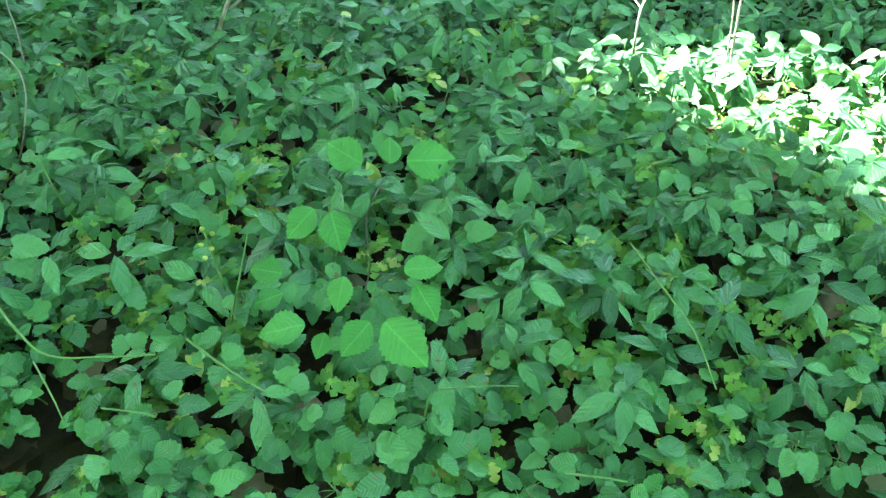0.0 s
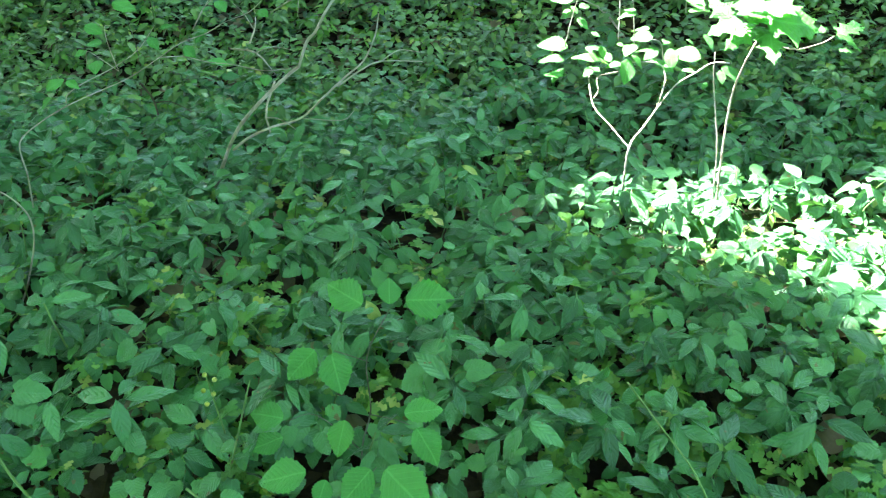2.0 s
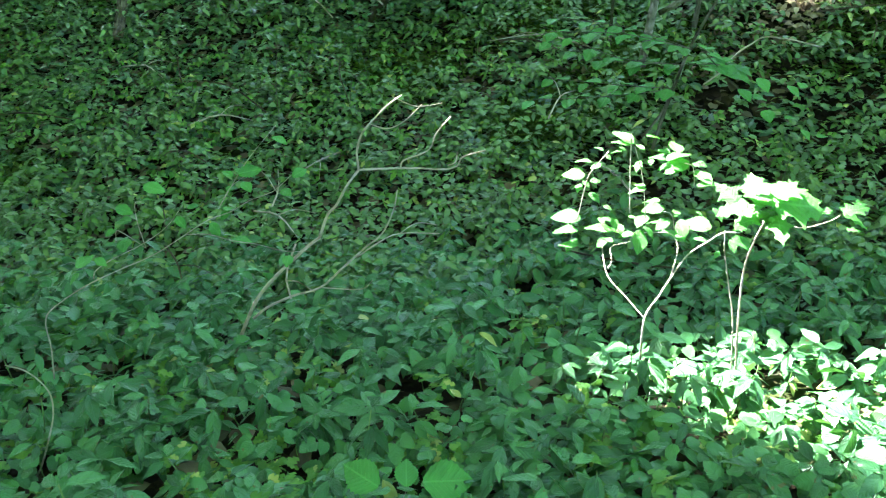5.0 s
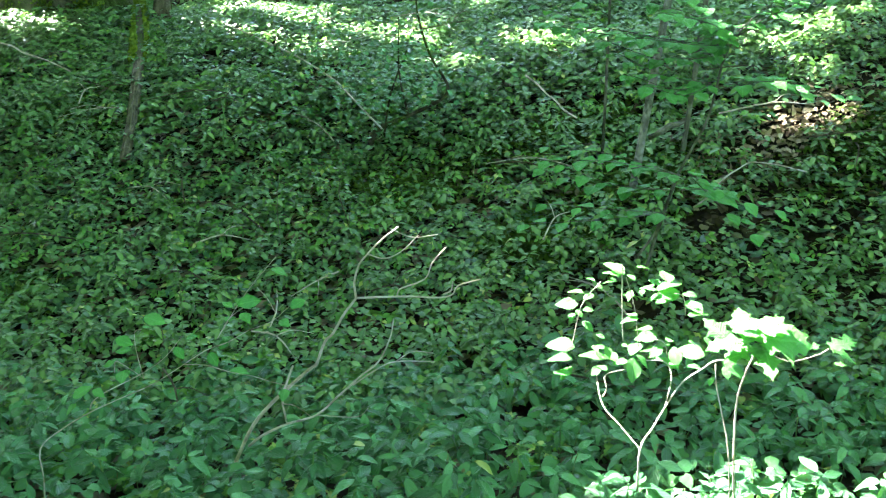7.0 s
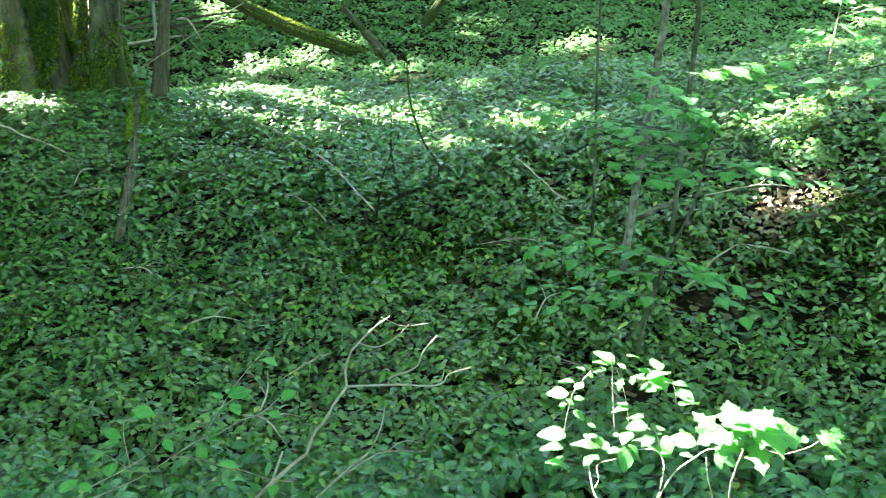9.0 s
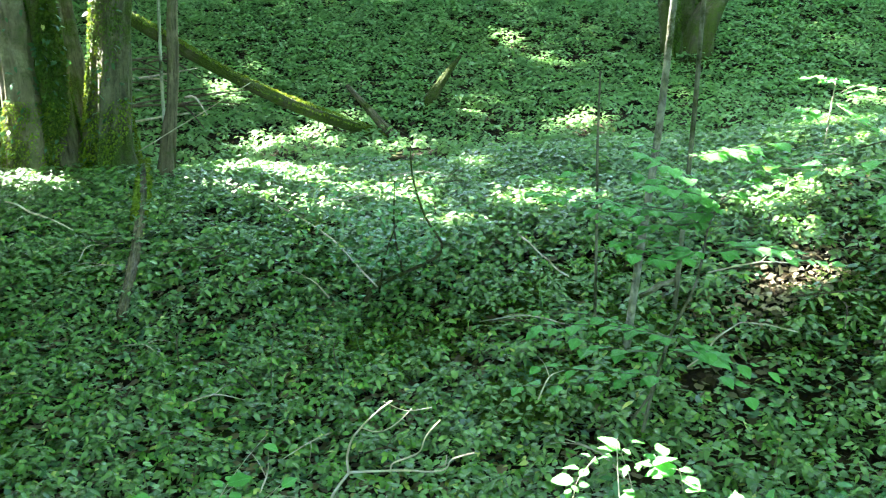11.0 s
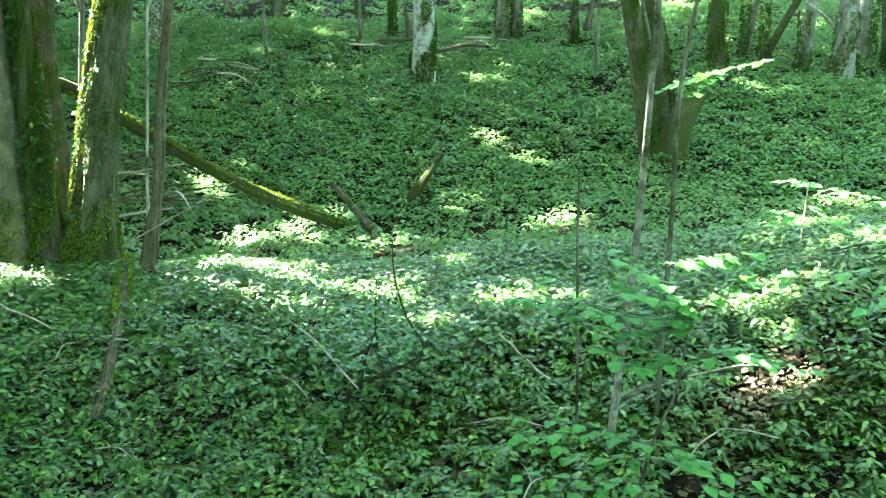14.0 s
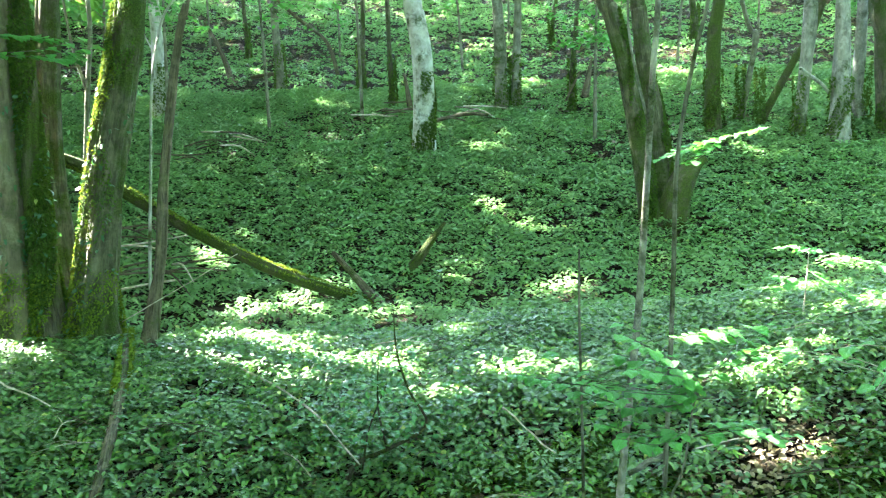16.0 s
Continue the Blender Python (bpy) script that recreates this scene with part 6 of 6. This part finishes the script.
for line in BLADES:
    blade = thing("grass_stalk", "single thin pale green grass stalk among the herbs", "grass stalk", "grass stalks", line[0][:3])
    stem_part("stalk", line, STALK, blade, sides=5, steps=4)

# slim upright saplings on the bank
sapling = woody("slim_sapling", "tall slim sapling with mottled grey bark and a side branch", "sapling",
    [[(0.87, 3.70, -0.45, 0.038), (0.89, 3.70, -0.18, 0.034), (0.93, 3.70, 0.29, 0.031), (0.97, 3.70, 0.73, 0.029), (1.00, 3.70, 1.30, 0.026), (1.02, 3.70, 1.73, 0.024), (1.04, 3.70, 2.06, 0.021), (1.1, 3.75, 3.6, 0.012)],
     [(1.00, 3.70, 1.51, 0.013), (0.96, 3.70, 1.66, 0.011), (0.92, 3.70, 1.85, 0.010), (0.91, 3.70, 2.04, 0.009), (0.92, 3.72, 2.8, 0.004)]], MOTTLED, "trunk", 12, 0.06, slim=0.56)
second = woody("slim_sapling", "slim leaning sapling with smooth grey bark", "sapling",
    [[(1.14, 3.90, -0.5, 0.028), (1.15, 3.90, -0.28, 0.025), (1.17, 3.90, 0.36, 0.022), (1.18, 3.90, 0.82, 0.021), (1.19, 3.90, 1.34, 0.019), (1.26, 3.90, 1.79, 0.017), (1.33, 3.90, 2.08, 0.015), (1.6, 3.9, 3.3, 0.008)]], GREY, "trunk", 10, 0.05, slim=0.55)
third = woody("slim_sapling", "very thin straight sapling stem", "sapling",
    [[(0.76, 3.90, -0.6, 0.012), (0.76, 3.90, -0.28, 0.011), (0.75, 3.90, 0.23, 0.009), (0.74, 3.90, 0.61, 0.008), (0.74, 3.90, 0.93, 0.006)]], GREY, "trunk", 7, 0.05)
pale_stem = woody("slim_sapling", "thin pale sapling bending at the top beside the dead trunk", "sapling",
    [[(-2.40, 7.40, -0.4, 0.022), (-2.38, 7.40, 0.33, 0.020), (-2.31, 7.40, 1.21, 0.018), (-2.25, 7.40, 1.93, 0.016), (-2.15, 7.40, 2.39, 0.015), (-2.06, 7.40, 2.57, 0.013), (-1.91, 7.40, 2.71, 0.012)],
     [(-2.20, 7.40, 2.15, 0.009), (-2.32, 7.42, 2.42, 0.007), (-2.45, 7.45, 2.75, 0.004)], [(-2.12, 7.40, 2.45, 0.007), (-2.16, 7.38, 2.65, 0.005), (-2.15, 7.36, 2.9, 0.003)]], PALE, "trunk", 8, 0.05)
dark_stem = woody("slim_sapling", "thin dark stem between the big trunks", "sapling",
    [[(-3.12, 7.80, -0.4, 0.04), (-3.08, 7.80, 0.70, 0.036), (-3.01, 7.80, 1.31, 0.033), (-2.94, 7.80, 1.96, 0.030), (-2.88, 7.80, 2.50, 0.028), (-2.92, 7.80, 3.3, 0.02)],
     [(-2.95, 7.80, 1.9, 0.02), (-3.05, 7.80, 2.3, 0.018), (-3.12, 7.80, 2.9, 0.012)]], GREY, "trunk", 8, 0.08)

shrub = woody("hazel_shrub", "many-leaved hazel shrub with thin stems on the bank", "shrub", SHRUB_STEMS, GREY)
sprays(shrub, SHRUB_SPRAYS + SHRUB_SPRAYS_HIGH, "egg", 9, 0.066, GREY, 6, copies=2)
sprays(shrub, SHRUB_SPRAYS_LOW, "egg", 9, 0.070, GREY, 7)
edge = thing("hazel_branch", "green hazel branch reaching in from beside the bank", "branch", at=EDGE_SPRAYS[0][0][:3])
sprays(edge, EDGE_SPRAYS, "egg", 4, 0.075, TWIG, 8)
sprig = woody("lit_sprig", "sunlit sapling with tiers of pale green leaves", "sapling", SPRIG[:1], TWIG)
sprays(sprig, SPRIG[1:], "egg", 8, 0.085, TWIG, 9)
lit_bough = thing("leafy_bough", "sunlit leafy bough in front of the twin-stemmed tree", "branch", at=LIT_BOUGH[0][0][:3])
sprays(lit_bough, LIT_BOUGH, "egg", 15, 0.085, TWIG, 10)
left_bough = thing("leafy_bough", "light green leafy bough before the thick tree", "branch", at=LEFT_BOUGH[0][0][:3])
sprays(left_bough, LEFT_BOUGH, "egg", 15, 0.10, GREY, 11)

# dead sticks lying about
STICKS = [
    ("long pale fallen stick lying across the bank", [(-1.54, 6.00, -0.10, 0.014), (-1.01, 5.43, -0.16, 0.014), (-0.64, 4.87, -0.20, 0.013), (-0.35, 4.30, -0.28, 0.012)]),
    ("pale crooked stick stuck in the bank", [(0.44, 4.60, -0.09, 0.013), (0.53, 4.35, -0.12, 0.011), (0.65, 4.10, -0.17, 0.010)]),
    ("grey fallen stick on the bank top", [(-2.94, 5.60, -0.10, 0.017), (-2.58, 5.30, -0.12, 0.015), (-2.25, 5.00, -0.13, 0.012)]),
    ("thin straight dead stem leaning over the herbs", [(-2.36, 6.60, 0.02, 0.009), (-1.89, 6.50, 0.28, 0.009), (-1.39, 6.40, 0.56, 0.009)]),
    ("arched dead twig on the bank face", [(1.05, 3.30, -0.30, 0.010), (1.22, 3.30, -0.12, 0.008), (1.34, 3.30, -0.10, 0.007), (1.50, 3.30, -0.14, 0.006)]),
    ("short thick piece of dead branch", [(0.98, 3.90, -0.20, 0.028), (1.08, 3.90, -0.15, 0.03), (1.17, 3.90, -0.11, 0.026)]),
]
for k, (label, line) in enumerate(STICKS):
    bend = random.Random(40 + k)
    fine = [tuple(p) for p in spline(line, 3)]
    line = [(x + bend.uniform(-0.005, 0.005), y + bend.uniform(-0.01, 0.01), z + 0.04 + bend.uniform(-0.006, 0.006), r * bend.uniform(0.8, 1.2)) for x, y, z, r in fine]
    dead_stem("fallen_stick", label, line, GREY if k == 5 else TWIG, "stick", 8, 0.14, 4, k, group="fallen sticks", thick=0.5 if k == 5 else 0.42)
crooked = woody("crooked_bush", "dark crooked mossy stem with thin upright twigs", "shrub",
    [[(-0.44, 4.50, -0.50, 0.024), (-0.40, 4.50, -0.33, 0.022), (-0.21, 4.50, -0.24, 0.015), (0.01, 4.50, -0.11, 0.012), (-0.08, 4.50, 0.09, 0.009), (-0.14, 4.50, 0.31, 0.007), (-0.15, 4.50, 0.53, 0.004)],
     [(-0.21, 4.5, -0.24, 0.008), (-0.25, 4.5, 0.0, 0.006), (-0.24, 4.5, 0.3, 0.004)], [(-0.35, 4.5, -0.35, 0.008), (-0.3, 4.45, -0.1, 0.006), (-0.2, 4.4, 0.15, 0.004)]], MOSSY, "stem", 9, 0.15)


def bushy(t, x, y, z, a, b, count, seed):
    """A loose crown of small leaves round a bush."""
    rng = np.random.default_rng(seed)
    p = rng.normal(0, 1, (count, 3)) * np.array([a, a * 0.6, b]) + np.array([x, y, z])
    turns = turn(rng.uniform(0, 6.28, count), rng.normal(-0.1, 0.3, count), rng.normal(0, 0.3, count))
    part("crown", raw_mesh("crown", *swarm(LEAF_FAR, p, turns, rng.uniform(0.03, 0.05, count))), NETTLE, t, "fine dark green leaves")


# thin dead twigs and upright bare stalks over the herbs of the hollow and the bank
def scatter_twigs():
    rng = random.Random(12)
    lying = []
    for k in range(5):
        t = thing("dead_twig", "thin brown dead twig lying over the herbs", "twig", "dead twigs")
        long, b = 0.10 + 0.05 * k, rng.uniform(-0.06, 0.06)
        stem_part("stem", [(-long, 0, 0.01, 0.0042), (0, b, 0.05, 0.0038), (long, b * 0.3, 0.02, 0.0018)], TWIG if k % 2 else DEAD, t, sides=5, steps=3)
        stem_part("branch", [(0, b, 0.05, 0.0024), (long * 0.3, b + 0.05, 0.08, 0.0018), (long * 0.7, b + 0.11, 0.07, 0.001)], TWIG if k % 2 else DEAD, t, sides=5, steps=3)
        lying.append(t)
    upright = []
    for k in range(4):
        t = thing("bare_stalk", "thin upright bare stalk among the herbs", "stalk", "bare stalks")
        tall, b = 0.24 + 0.09 * k, rng.uniform(-0.08, 0.08)
        stem_part("stem", [(0, 0, -0.03, 0.0022), (b, 0.02, tall * 0.5, 0.0019), (b * 3, 0.06, tall * 0.95, 0.0008)], STALK if k % 2 else GREY, t, sides=5, steps=3)
        upright.append(t)
    for kinds, count, lift in ((lying, 46, 0.09), (upright, 24, 0.0)):
        for k in range(count):
            y = rng.uniform(2.2, 6.4)
            x = rng.uniform(-1, 1) * (0.5 * y + 0.3)
            m = Matrix.Translation((x, y, float(land(x, y)) + lift)) @ Matrix.Rotation(rng.uniform(0, 6.28), 4, "Z") @ Matrix.Rotation(rng.uniform(-0.3, 0.3), 4, "X")
            if k < len(kinds):
                kinds[k].matrix_basis = m
            else:
                copy_thing(kinds[k % len(kinds)], m)


scatter_twigs()
bushy(crooked, -0.30, 4.5, 0.0, 0.26, 0.20, 700, 1)
grow_herbs()
